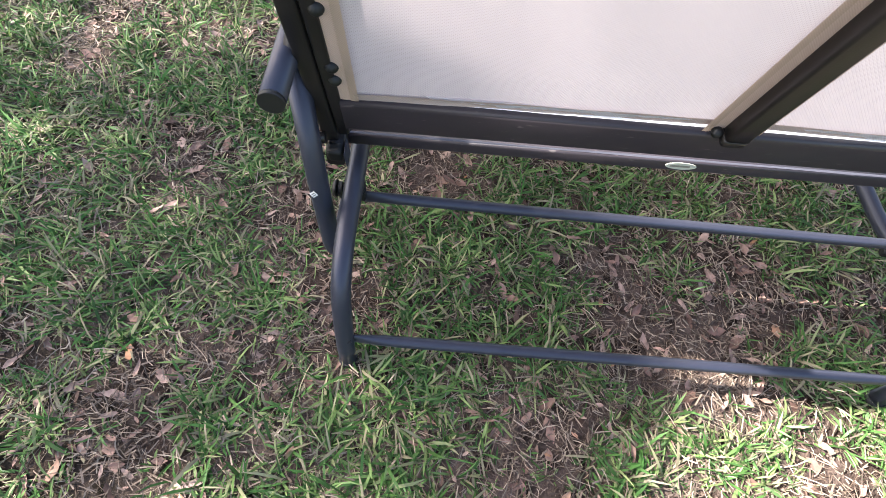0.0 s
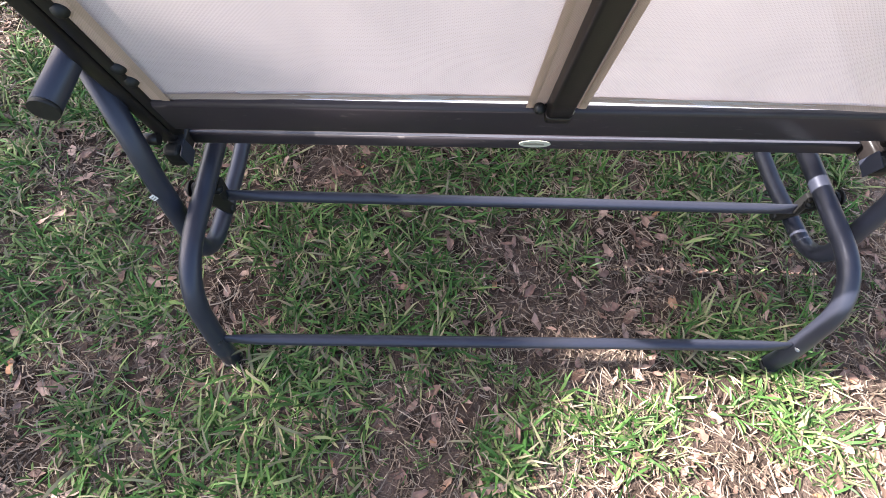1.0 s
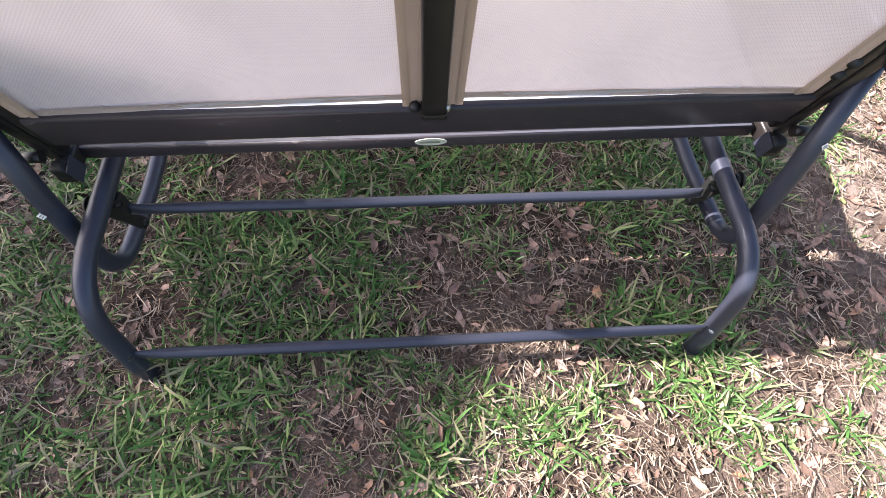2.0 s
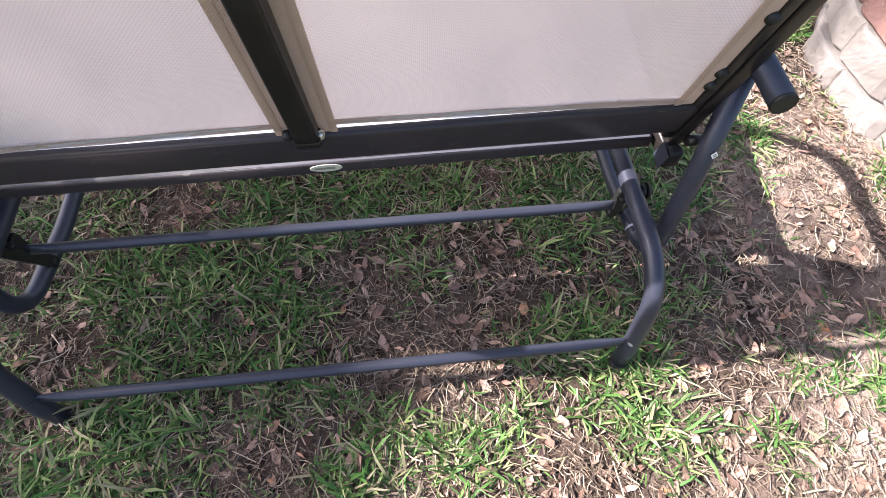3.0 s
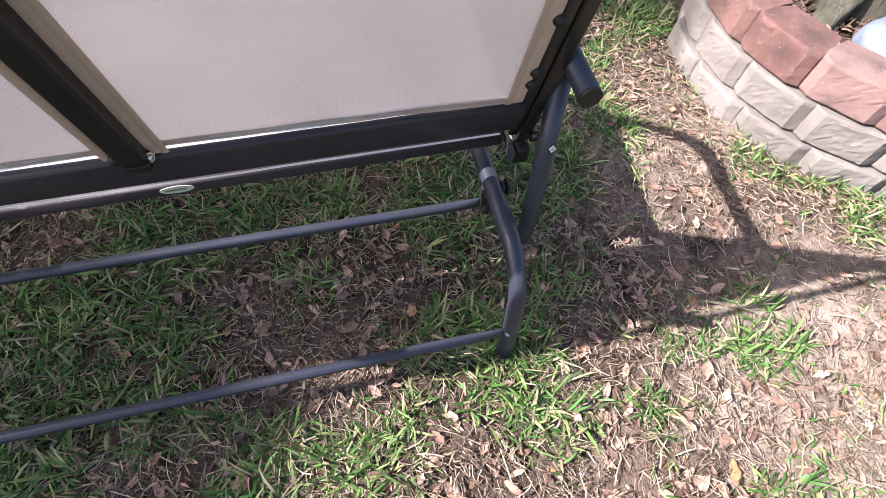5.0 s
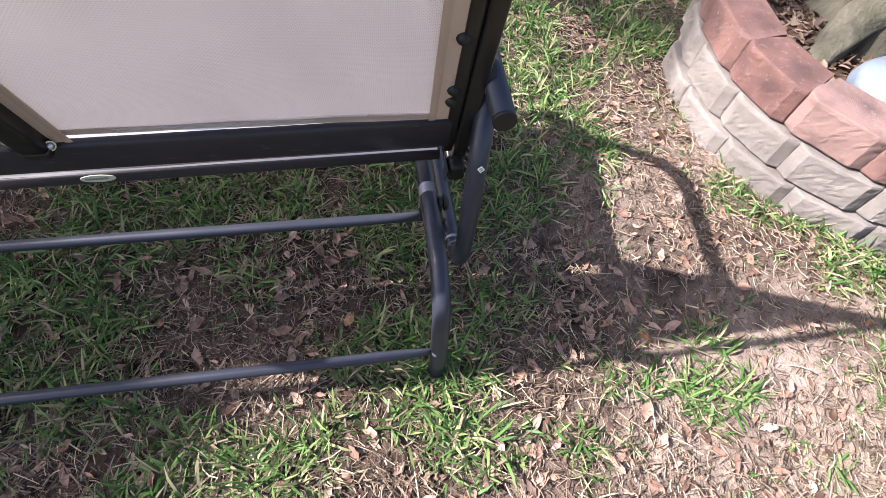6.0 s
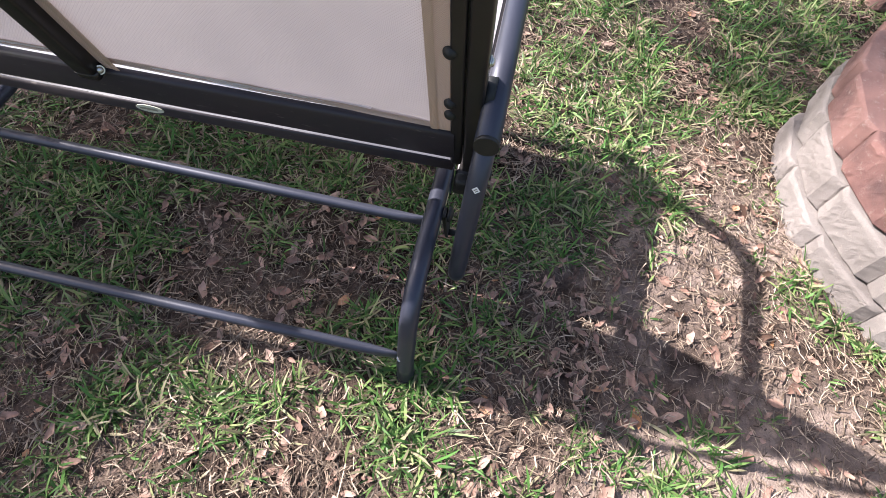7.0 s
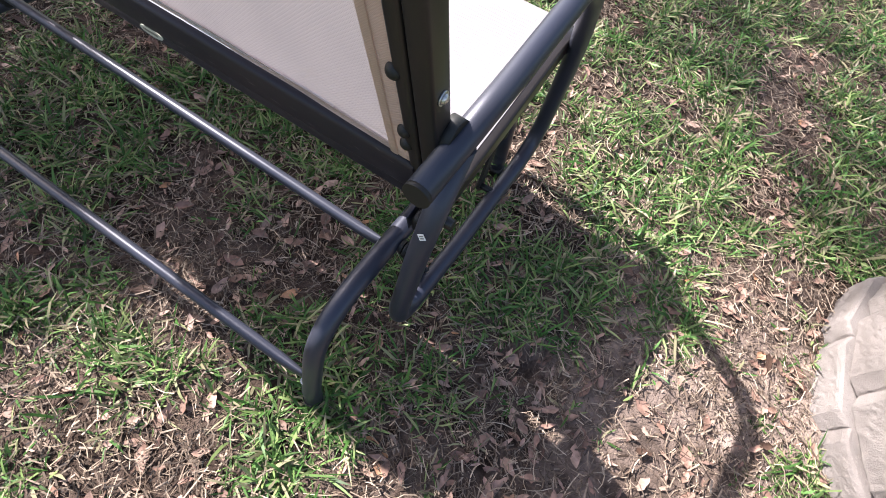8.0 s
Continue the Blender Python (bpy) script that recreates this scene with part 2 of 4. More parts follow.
def sweep(path, profile, ref, caps=True, bm=None, scales=None):
    """Carries a profile along a path; ref is the profile's own x direction."""
    bm = bm or bmesh.new()
    path = [Vector(p) for p in path]
    rings = []
    for i, p in enumerate(path):
        t = (path[min(i + 1, len(path) - 1)] - path[max(i - 1, 0)]).normalized()
        a = Vector(ref)
        a = (a - t * a.dot(t)).normalized()
        b = t.cross(a)
        k = scales[i] if scales else 1.0
        rings.append([bm.verts.new(p + a * u * k + b * w * k) for u, w in profile])
    n = len(profile)
    for r0, r1 in zip(rings, rings[1:]):
        for i in range(n):
            bm.faces.new((r0[i], r0[(i + 1) % n], r1[(i + 1) % n], r1[i])).smooth = True
    if caps:
        for r in (rings[0][::-1], rings[-1]):
            bm.faces.new(r)
    bmesh.ops.recalc_face_normals(bm, faces=bm.faces)
    return bm


def rod(a, b, r, n=16, bm=None, squash=1.0):
    a, b = Vector(a), Vector(b)
    t = (b - a).normalized()
    ref = Vector((0, 0, 1)) if abs(t.z) < 0.9 else Vector((1, 0, 0))
    return sweep([a, b], ring_profile(r, n, squash), ref, bm=bm)


def block(sx, sy, sz, bevel=0.003, segments=2):
    bm = bmesh.new()
    bmesh.ops.create_cube(bm, size=1)
    bmesh.ops.scale(bm, vec=(sx, sy, sz), verts=bm.verts)
    if bevel:
        bmesh.ops.bevel(bm, geom=bm.edges[:], offset=bevel, segments=segments, affect="EDGES", profile=0.6)
    return bm


def placed(bm, m):
    bm.transform(m)
    return bm


def dome(r, h, n=16, rings=5):
    """A round cap, its foot on z = 0."""
    bm = bmesh.new()
    last = None
    for i in range(rings + 1):
        a = 0.5 * math.pi * i / rings
        if i == rings:
            top = bm.verts.new((0, 0, h))
            for j in range(n):
                bm.faces.new((last[j], last[(j + 1) % n], top)).smooth = True
            break
        cur = [bm.verts.new((r * math.cos(a) * math.cos(2 * math.pi * j / n), r * math.cos(a) * math.sin(2 * math.pi * j / n), h * math.sin(a))) for j in range(n)]
        if last:
            for j in range(n):
                bm.faces.new((last[j], last[(j + 1) % n], cur[(j + 1) % n], cur[j])).smooth = True
        else:
            bm.faces.new(cur[::-1])
        last = cur
    return bm


def facing(place, direction):
    """The pose whose z points along direction."""
    return Matrix.Translation(place) @ Vector(direction).to_track_quat("Z", "Y").to_matrix().to_4x4()


def thing(name, place, label, category, group="", kind=""):
    ob = new(name)
    ob.location = place
    ob.empty_display_size = 0.1
    return tagged(ob, label, category, group, kind)


def smooth_noise(x, y, scale, seed):
    """Soft noise over arrays of places, about 0 to 1."""
    rng = np.random.RandomState(seed)
    total = np.zeros_like(x)
    for _ in range(9):
        a, f, ph = rng.uniform(0, 2 * np.pi), rng.uniform(0.6, 1.6) * scale, rng.uniform(0, 2 * np.pi)
        total += np.sin((x * np.cos(a) + y * np.sin(a)) * f + ph)
    return 0.5 + total / 9


def raw_mesh(name, verts, faces_per, material, parent=None):
    """A mesh from arrays: verts (n, k, 3) for n alike pieces, faces_per the faces of one piece."""
    n, k = verts.shape[:2]
    me = bpy.data.meshes.new(name)
    idx, starts, totals = [], [], []
    for f in faces_per:
        idx.append(np.array(f)[None, :] + (np.arange(n) * k)[:, None])
    loops = np.concatenate([i.reshape(n, -1) for i in idx], axis=1).reshape(-1)
    sizes = np.tile(np.array([len(f) for f in faces_per]), n)
    begin = np.concatenate(([0], np.cumsum(sizes)[:-1]))
    me.vertices.add(n * k)
    me.vertices.foreach_set("co", verts.reshape(-1).astype(np.float32))
    me.loops.add(len(loops))
    me.loops.foreach_set("vertex_index", loops.astype(np.int32))
    me.polygons.add(len(sizes))
    me.polygons.foreach_set("loop_start", begin.astype(np.int32))
    me.polygons.foreach_set("loop_total", sizes.astype(np.int32))
    me.update(calc_edges=True)
    me.validate()
    me.materials.append(material)
    ob = new(name, me)
    ob.parent = parent
    return ob


# ---- ground ----
RING = Vector((2.475, 0.705, -0.027))        # centre of the round bed
RING_R = 0.562
HOLE = (1.374, 0.285)        # a small burrow in the soil


def swell(x, y):
    """Height of the lawn: nearly flat, with small humps."""
    hole = 0.055 * np.exp(-((x - HOLE[0]) / 0.036) ** 2 - ((y - HOLE[1]) / 0.030) ** 2)
    return -hole + 0.012 * (smooth_noise(x, y, 5.0, 3) - 0.5) + 0.010 * (smooth_noise(x, y, 17.0, 4) - 0.5)


def make_ground():
    def axis(lo, hi, step):
        inner = np.arange(lo, hi, step)
        outer = np.array([0.3, 0.8, 2, 5, 12, 30, 80, 200, 500])
        return np.concatenate((lo - outer[::-1], inner, inner[-1] + outer))
    gx, gy = axis(-1.8, 3.6, 0.03), axis(-1.0, 3.0, 0.03)
    x, y = np.meshgrid(gx, gy)
    z = swell(x, y) + 0.006 * np.random.RandomState(5).uniform(-1, 1, x.shape)
    far = (x < -2) | (x > 3.8) | (y < -1.2) | (y > 3.2)
    z[far] = 0
    nx, ny = len(gx), len(gy)
    verts = np.stack((x, y, z), -1).reshape(-1, 3)
    i = (np.arange(ny - 1)[:, None] * nx + np.arange(nx - 1)[None, :]).reshape(-1)
    faces = np.stack((i, i + 1, i + 1 + nx, i + nx), 1)
    me = bpy.data.meshes.new("ground")
    me.from_pydata(verts.tolist(), [], faces.tolist())
    me.materials.append(SOIL)
    for p in me.polygons:
        p.use_smooth = True
    return tagged(new("ground", me), "patchy lawn soil with thatch and leaf litter", "lawn", kind="structure")


GROUND = make_ground()


# ---- the glider bench ----
BASE_L, BASE_R = -0.015, 1.064          # the two standing side frames
ARM_L, ARM_R = -0.071, 1.143            # the two hanging arm loops
MID = 0.525


def back_y(z):
    """Rear face of the leaning back."""
    return 0.200 - 0.285 * (z - 0.48)


def back_line(x, z0, z1, off=0.0, n=10):
    return [(x, back_y(z0 + (z1 - z0) * i / n) + off, z0 + (z1 - z0) * i / n) for i in range(n + 1)]


def bolt(parent, place, direction, r=0.007, name="bolt"):
    bm = rod((0, 0, 0), (0, 0, 0.002), r * 1.35, 16)
    for f in (dome(r, r * 0.75),):
        me = bpy.data.meshes.new("tmp")
        placed(f, Matrix.Translation((0, 0, 0.002))).to_mesh(me)
        f.free()
        bm.from_mesh(me)
        bpy.data.meshes.remove(me)
    return part(name, placed(bm, facing(place, direction)), STEEL, parent, "zinc-plated round bolt head")


def knob(parent, place, direction, r=0.011, h=0.014):
    return part("end_plug", placed(dome(r, h, 18, 6), facing(place, direction)), PLASTIC, parent, "black plastic domed bolt cap")


def strap(a, b, width, thick, ref):
    """A flat link with rounded ends."""
    a, b = Vector(a), Vector(b)
    t = (b - a).normalized()
    side = Vector(ref).cross(t).normalized()
    out = []
    for c, a0 in ((a, 90), (b, -90)):
        for i in range(9):
            ang = radians(a0 + 180 * i / 8)
            out.append(c + t * (math.cos(ang) * width / 2) + side * (math.sin(ang) * width / 2))
    bm = bmesh.new()
    n = Vector(ref).normalized() * thick / 2
    lo, hi = [bm.verts.new(p - n) for p in out], [bm.verts.new(p + n) for p in out]
    bm.faces.new(lo[::-1]), bm.faces.new(hi)
    k = len(out)
    for i in range(k):
        bm.faces.new((lo[i], lo[(i + 1) % k], hi[(i + 1) % k], hi[i]))
    bmesh.ops.recalc_face_normals(bm, faces=bm.faces)
    return bm


def cloth_sheet(name, x0, x1, line, material, parent, nx=24, sag=0.0, sag_dir=(0, 1, 0), label="", lift=(0.0, 0.0)):
    """A sheet of cloth between x0 and x1 along a line of (y, z), with its weave laid out in metres."""
    bm = bmesh.new()
    uvl = bm.loops.layers.uv.new("UVMap")
    d = Vector(sag_dir)
    grid, run, runs = [], 0.0, []
    for j, (y, z) in enumerate(line):
        if j:
            run += math.hypot(y - line[j - 1][0], z - line[j - 1][1])
        runs.append(run)
        fv = j / (len(line) - 1)
        row = []
        for i in range(nx + 1):
            u = i / nx
            x = x0 + (x1 - x0) * u
            k = sag * 4 * u * (1 - u) * (0.4 + 0.6 * math.sin(math.pi * fv))
            ripple = 0.0008 * math.sin(21 * u + 5 * fv) * math.sin(math.pi * u)
            up = (lift[0] * (1 - u) + lift[1] * u) * (1 - fv) ** 3
            row.append((bm.verts.new(Vector((x, y, z + up)) + d * (k + ripple)), x))
        grid.append(row)
    for j in range(len(line) - 1):
        for i in range(nx):
            quad = [(j, i), (j, i + 1), (j + 1, i + 1), (j + 1, i)]
            f = bm.faces.new([grid[a][b][0] for a, b in quad])
            f.smooth = True
            for lp, (a, b) in zip(f.loops, quad):
                lp[uvl].uv = (grid[a][b][1], runs[a])
    return part(name, bm, material, parent, label)


# the seat hangs from its links a little askew
SWING = Matrix.Translation((0.5214, 0.219, 0.441)) @ Matrix.LocRotScale(None, Euler((radians(-1.73), radians(-0.97), radians(0.14))), None) @ Matrix.Translation((-0.527, -0.2, -0.45))


def make_bench():
    bench = thing("glider_bench", (MID, 0.32, 0.0), "charcoal metal patio glider loveseat with beige mesh slings on the lawn", "garden bench")
    home = Matrix.Translation((-MID, -0.32, 0.0))
    inv = home @ SWING

    def add(name, bm, material, label="", parent=None, at=None):
        placed(bm, at or inv)
        return part(name, bm, material, parent or bench, label)

    tube = ring_profile(0.0166, 22)
    for x, out in ((BASE_L, -1), (BASE_R, 1)):
        # standing side frame: rear foot, rising bend, level top, front bend and foot
        prof = [(-0.006, 0.0), ((-0.003, 0.075), 0.06), ((0.036, 0.284), 0.17), ((0.33, 0.290), 0.5), ((0.627, 0.284), 0.17), ((0.668, 0.075), 0.06), (0.672, 0.0)]
        pts = [((x, *p[0]), p[1]) if isinstance(p[0], tuple) else (x, *p) for p in prof]
        side = add("base_side", sweep(fillet(pts, 0.1, 10), tube, (1, 0, 0)), TUBE, "bent charcoal tube standing side frame", at=home)
        for y in (-0.006, 0.672):
            add("foot_cap", rod((x, y, -0.004), (x, y, 0.022), 0.0184, 20), PLASTIC, "black plastic foot cap", side, home)
        # hanging arm loop
        ax = ARM_L if out < 0 else ARM_R
        rear = 0.107 if out < 0 else 0.122
        end = 0.569 if out < 0 else 0.561
        loop = [(rear, end), ((0.30, 0.578), 1.0), ((0.545, 0.612), 0.12), ((0.645, 0.43), 0.4), ((0.672, 0.143), 0.10), ((0.36, 0.129), 0.4), ((0.138, 0.145), 0.075), ((0.165, 0.36), 0.5), (0.207, 0.556)]
        inset = lambda z: ax - out * 0.020 * max(0.0, min(1.0, (0.54 - z) / 0.35))
        pts = [((inset(p[0][1]), *p[0]), p[1]) if isinstance(p[0], tuple) else (ax, *p) for p in loop]
        arm = add("arm_loop", sweep(fillet(pts, 0.1, 10), ring_profile(0.0164, 22), (1, 0, 0)), TUBE, "charcoal tube armrest bent into a hanging loop")
        add("end_cap", rod((ax, rear - 0.006, end - 0.0004), (ax, rear + 0.002, end + 0.0001), 0.0163, 24), PLASTIC, "black plastic tube end cap", arm)
        # hanging links between the base and the loop, and their pivots
        for y0, y1 in ((0.205, 0.262), (0.520, 0.500)):
            lx = x + out * 0.0225
            link = add("swing_link", strap((lx, y0, 0.285), (lx, y1, 0.143), 0.024, 0.006, (1, 0, 0)), PLASTIC, "flat black swing link")
            for yy, zz in ((y0, 0.285), (y1, 0.143)):
                add("pivot", rod((x if zz > 0.2 else lx - out * 0.008, yy, zz), (lx + out * 0.006 if zz > 0.2 else ax - out * 0.014, yy, zz), 0.007, 12), PLASTIC, "", link)
                if zz > 0.2:
                    add("pivot_cap", placed(dome(0.0155, 0.010, 18), facing((lx + out * 0.006, yy, zz), (out, 0, 0))), PLASTIC, "round black pivot cap", link)

    # two stretchers at the rear, one more at the front foot, flattened where they are bolted on
    def stretcher(y, z, r, inset):
        a, b = BASE_L + inset, BASE_R - inset
        path = [(a + (b - a) * s, y, z) for s in (0, 0.012, 0.03, 0.06, 0.1, 0.5, 0.9, 0.94, 0.97, 0.988, 1)]
        bm = bmesh.new()
        rings = []
        for i, p in enumerate(path):
            e = min(i, len(path) - 1 - i)
            flat = (0.45, 0.5, 0.75, 0.95, 1, 1)[min(e, 5)]
            rings.append([bm.verts.new(Vector(p) + Vector((0, r * flat * math.cos(2 * math.pi * k / 18), r * (2 - flat if flat < 1 else 1) * math.sin(2 * math.pi * k / 18)))) for k in range(18)])
        for r0, r1 in zip(rings, rings[1:]):
            for k in range(18):
                bm.faces.new((r0[k], r0[(k + 1) % 18], r1[(k + 1) % 18], r1[k])).smooth = True
        bm.faces.new(rings[0]), bm.faces.new(rings[-1])
        bmesh.ops.recalc_face_normals(bm, faces=bm.faces)
        return add("stretcher", bm, TUBE, "thin charcoal tube stretcher", at=home)

    for y, z, r in ((0.004, 0.105, 0.0105), (0.2318, 0.2292, 0.0102), (0.662, 0.113, 0.0105)):
        st = stretcher(y, z, r, 0.010)
        for x, sgn in ((BASE_L + 0.012, 1), (BASE_R - 0.012, -1)):
            if 0.1 < y < 0.5:
                add("bracket", placed(block(0.010, 0.020, 0.046, 0.003), Matrix.Translation((x - sgn * 0.002, y, z + 0.020))), PLASTIC, "black welded tab", st, home)
            b = bolt(st, (0, 0, 0), (0, 0, 1), 0.0072 if 0.1 < y < 0.5 else 0.0052)
            b.data.transform(home @ facing((x - sgn * 0.004, y - 0.008 if y < 0.5 else y + 0.008, z + (0.030 if 0.1 < y < 0.5 else 0.012)), (0, -0.4 if y < 0.5 else 0.4, 0.9)))
            if sgn > 0 or 0.1 < y < 0.5:
                b.data.materials[0] = PLASTIC

    # back: posts in two halves with a dark groove between them
    top = 0.905
    for x, out in ((-0.036, -1), (1.107, 1)):
        post = add("back_post", sweep(back_line(x + out * 0.0105, 0.352, top, 0.0135), box_profile(0.024, 0.029, 0.004), (1, 0, 0)), BRONZE, "dark bronze square back post")
        add("sling_rail", sweep(back_line(x - out * 0.0125, 0.405, top, 0.0135), box_profile(0.018, 0.027, 0.004), (1, 0, 0)), BRONZE, "dark sling channel beside a narrow groove", post)
        add("groove", sweep(back_line(x - out * 0.0025, 0.46, top, 0.0165), box_profile(0.004, 0.021, 0.0012), (1, 0, 0)), PLASTIC, "", post)
        for z in (0.755, 0.660, 0.564, 0.538):
            k = knob(post, (0, 0, 0), (0, 0, 1), 0.0092, 0.0085)
            k.data.transform(inv @ facing((x - out * 0.021, back_y(z) + 0.003, z), (-out * 0.3, -1, -0.1)))
        for z in (0.645,):
            b = bolt(post, (0, 0, 0), (0, 0, 1), 0.0058)
            b.data.transform(inv @ facing((x + out * 0.0225, back_y(z) + 0.0125, z), (out, 0, 0)))
        add("arm_spacer", rod((x + out * 0.018, 0.196, 0.574), (x + out * 0.034, 0.196, 0.574), 0.022, 20), PLASTIC, "black plastic spacer", post)

    lean = Vector((0, back_y(0.5) - back_y(0.46), 0.04)).normalized()
    rail_w = 0.074
    bm = sweep([(-0.016, 0.2150, 0.4590), (1.092, 0.2150, 0.4590)], box_profile(0.025, rail_w, 0.007), Vector((1, 0, 0)).cross(lean))
    rail = add("lower_back_rail", bm, RAIL, "dark square back rail with pale scuffs")
    bm = sweep([(-0.016, back_y(top) + 0.007, top - 0.004), (1.092, back_y(top) + 0.007, top - 0.004)], box_profile(0.016, 0.022, 0.005), (0, 1, 0))
    add("top_back_rail", bm, BRONZE)
    post = add("middle_post", sweep(back_line(MID + 0.013, 0.493, top, -0.005), box_profile(0.033, 0.030, 0.005), (1, 0, 0)), BRONZE, "dark bronze square middle post")
    bm = sweep(back_line(MID + 0.013, 0.4905, 0.503, -0.004, 2), box_profile(0.036, 0.033, 0.006), (1, 0, 0))
    add("collar", bm, BRONZE, "", post)
    bm = placed(dome(0.0085, 0.010, 18), facing((MID - 0.012, 0.192, 0.499), (-0.5, -0.85, 0.3)))
    add("end_plug", bm, PLASTIC, "black plastic domed bolt cap", post)
    b = bolt(post, (0, 0, 0), (0, 0, 1), 0.0052)
    b.data.transform(inv @ facing((MID + 0.030, 0.188, 0.499), (0.75, -0.7, 0.3)))

    # back slings with tan hems along their edges
    def line(z0, z1, off, n=14):
        return [(back_y(z0 + (z1 - z0) * i / n) + off, z0 + (z1 - z0) * i / n) for i in range(n + 1)]

    for x0, x1 in ((-0.015, MID + 0.012), (MID + 0.016, 1.087)):
        s = cloth_sheet("back_sling", x0, x1, line(0.4955, top - 0.062, 0.0050), CLOTH, bench, 40, 0.010, (0, 1, 0.27), "beige woven mesh back sling", (0.0, 0.011) if x0 < 0.3 else (0.011, 0.0))
        s.data.transform(inv)
        left_w, right_w = (0.018, 0.034) if x0 < 0.3 else (0.030, 0.022)
        for h0, h1, f0, f1 in ((x0, x0 + left_w, x0 + left_w - 0.003, x0 + left_w + 0.008), (x1 - right_w, x1, x1 - right_w - 0.008, x1 - right_w + 0.003)):
            h = cloth_sheet("side_hem", h0, h1, line(0.4940, top - 0.062, 0.0032), HEM, s, 2, 0, (0, 1, 0), "doubled mesh side hem")
            h.data.transform(inv)
            h = cloth_sheet("hem_fold", f0, f1, line(0.4935, top - 0.062, 0.0020), FOLD, s, 2, 0, (0, 1, 0), "tan folded hem edge")
            h.data.transform(inv)
        h = cloth_sheet("bottom_hem", x0 + 0.002, x1 - 0.002, line(0.4930, 0.5065, 0.0038, 2), PALE_HEM, s, 20, 0.004, (0, 1, 0.27), "pale stitched bottom hem")
        for v in h.data.vertices:
            u = (v.co.x - x0) / (x1 - x0)
            v.co.z += 0.011 * (u if x0 < 0.3 else 1 - u)
        h.data.transform(inv)
        # pale translucent strip added in place of sunlight on the rail's top
        h = cloth_sheet("inner_flap", x0 + 0.004, x1 - 0.004, line(0.4905, 0.512, 0.0085, 2), LIT_STRIP, s, 20, 0.0, (0, 1, 0), "pale strip standing for the sunlit top of the rail")
        h.data.transform(inv)

    def seat_line(lift, start):
        """The seat's top in (y, z): rising to the front, then rolling down over the front rail."""
        flat = fillet([(0, start, 0.3615 + 0.1 * (start - 0.25)), ((0, 0.30, 0.367), 0.5), ((0, 0.45, 0.391), 0.5), ((0, 0.665, 0.436), 0.07), (0, 0.737, 0.352)], 0.2)
        out = []
        for a, b in zip(flat, flat[1:]):
            side = (b - a).normalized()
            out.append((a.y - side.z * lift, a.z + side.y * lift))
        return out

    # seat: rear rail with its oval label, side rails, front rail and the sling
    seat = add("seat_rear_rail", sweep([(-0.034, 0.265, 0.3622), (1.088, 0.265, 0.3622)], box_profile(0.032, 0.025, 0.005, 3), (0, 1, 0)), RAIL, "dark square rear seat rail")
    badge = rod((0, 0, 0), (0, 0, 0.0015), 1.0, 28)
    badge.transform(Matrix.Diagonal((0.0265, 0.0078, 1, 1)))
    badge.transform(Matrix.Translation((0.537, 0.2488, 0.3650)) @ Matrix.Rotation(radians(90), 4, "X"))
    plate = add("oval_label", badge, BADGE, "small pale oval maker's label", seat)
    for dx, w in ((-0.002, 0.034),):
        bm = placed(block(w, 0.0006, 0.0042, 0), Matrix.Translation((0.537 + dx, 0.2471, 0.3650)))
        add("lettering", bm, BADGE_INK, "", plate)
    for x, out in ((-0.038, -1), (1.110, 1)):
        sr = add("seat_side_rail", sweep(fillet([(x, 0.205, 0.364), ((x, 0.30, 0.367), 0.5), ((x, 0.45, 0.391), 0.5), ((x, 0.665, 0.436), 0.07), (x, 0.737, 0.345)], 0.2), box_profile(0.028, 0.034, 0.005), (1, 0, 0)), BRONZE, "dark square seat side rail")
        bm = placed(block(0.028, 0.022, 0.034, 0.0105, 5), Matrix.Translation((x, 0.212, 0.370)) @ Matrix.Rotation(0.25, 4, "X"))
        add("rail_end_cap", bm, PLASTIC, "black plastic rail end", sr)
        add("arm_bracket", rod((x + out * 0.012, 0.213, 0.40), (x + out * 0.045, 0.213, 0.40), 0.009, 14), BRONZE, "", sr)
        bm = placed(block(0.0025, 0.030, 0.040, 0.001), Matrix.Translation((x - out * 0.0178, 0.214, 0.368)) @ Matrix.Rotation(0.25, 4, "X"))
        add("bracket_plate", bm, TUBE, "", sr)
        hemline = seat_line(0.0185, 0.292)
        h = cloth_sheet("seat_edge", *sorted((x - out * 0.016, x - out * 0.001)), hemline, SEAT_CLOTH, sr, 2, 0, (0, 0, -1), "pale seat sling edge")
        h.data.transform(inv)
    add("front_seat_rail", sweep([(-0.025, 0.733, 0.338), (1.097, 0.733, 0.338)], box_profile(0.028, 0.030, 0.007), (0, 1, 0)), BRONZE)
    hem = cloth_sheet("seat_hem", -0.030, 1.084, [(0.2520, 0.3744), (0.2536, 0.3756), (0.2556, 0.3758)], PIPING, seat, 24, 0.0, (0, 0, 1), "grey rear edge of the seat sling")
    hem.data.transform(inv)
    sl = cloth_sheet("seat_sling", -0.026, 1.098, seat_line(0.0175, 0.282), SEAT_CLOTH, bench, 40, 0.012, (0, 0, -1), "beige woven mesh seat sling")
    sl.data.transform(inv)
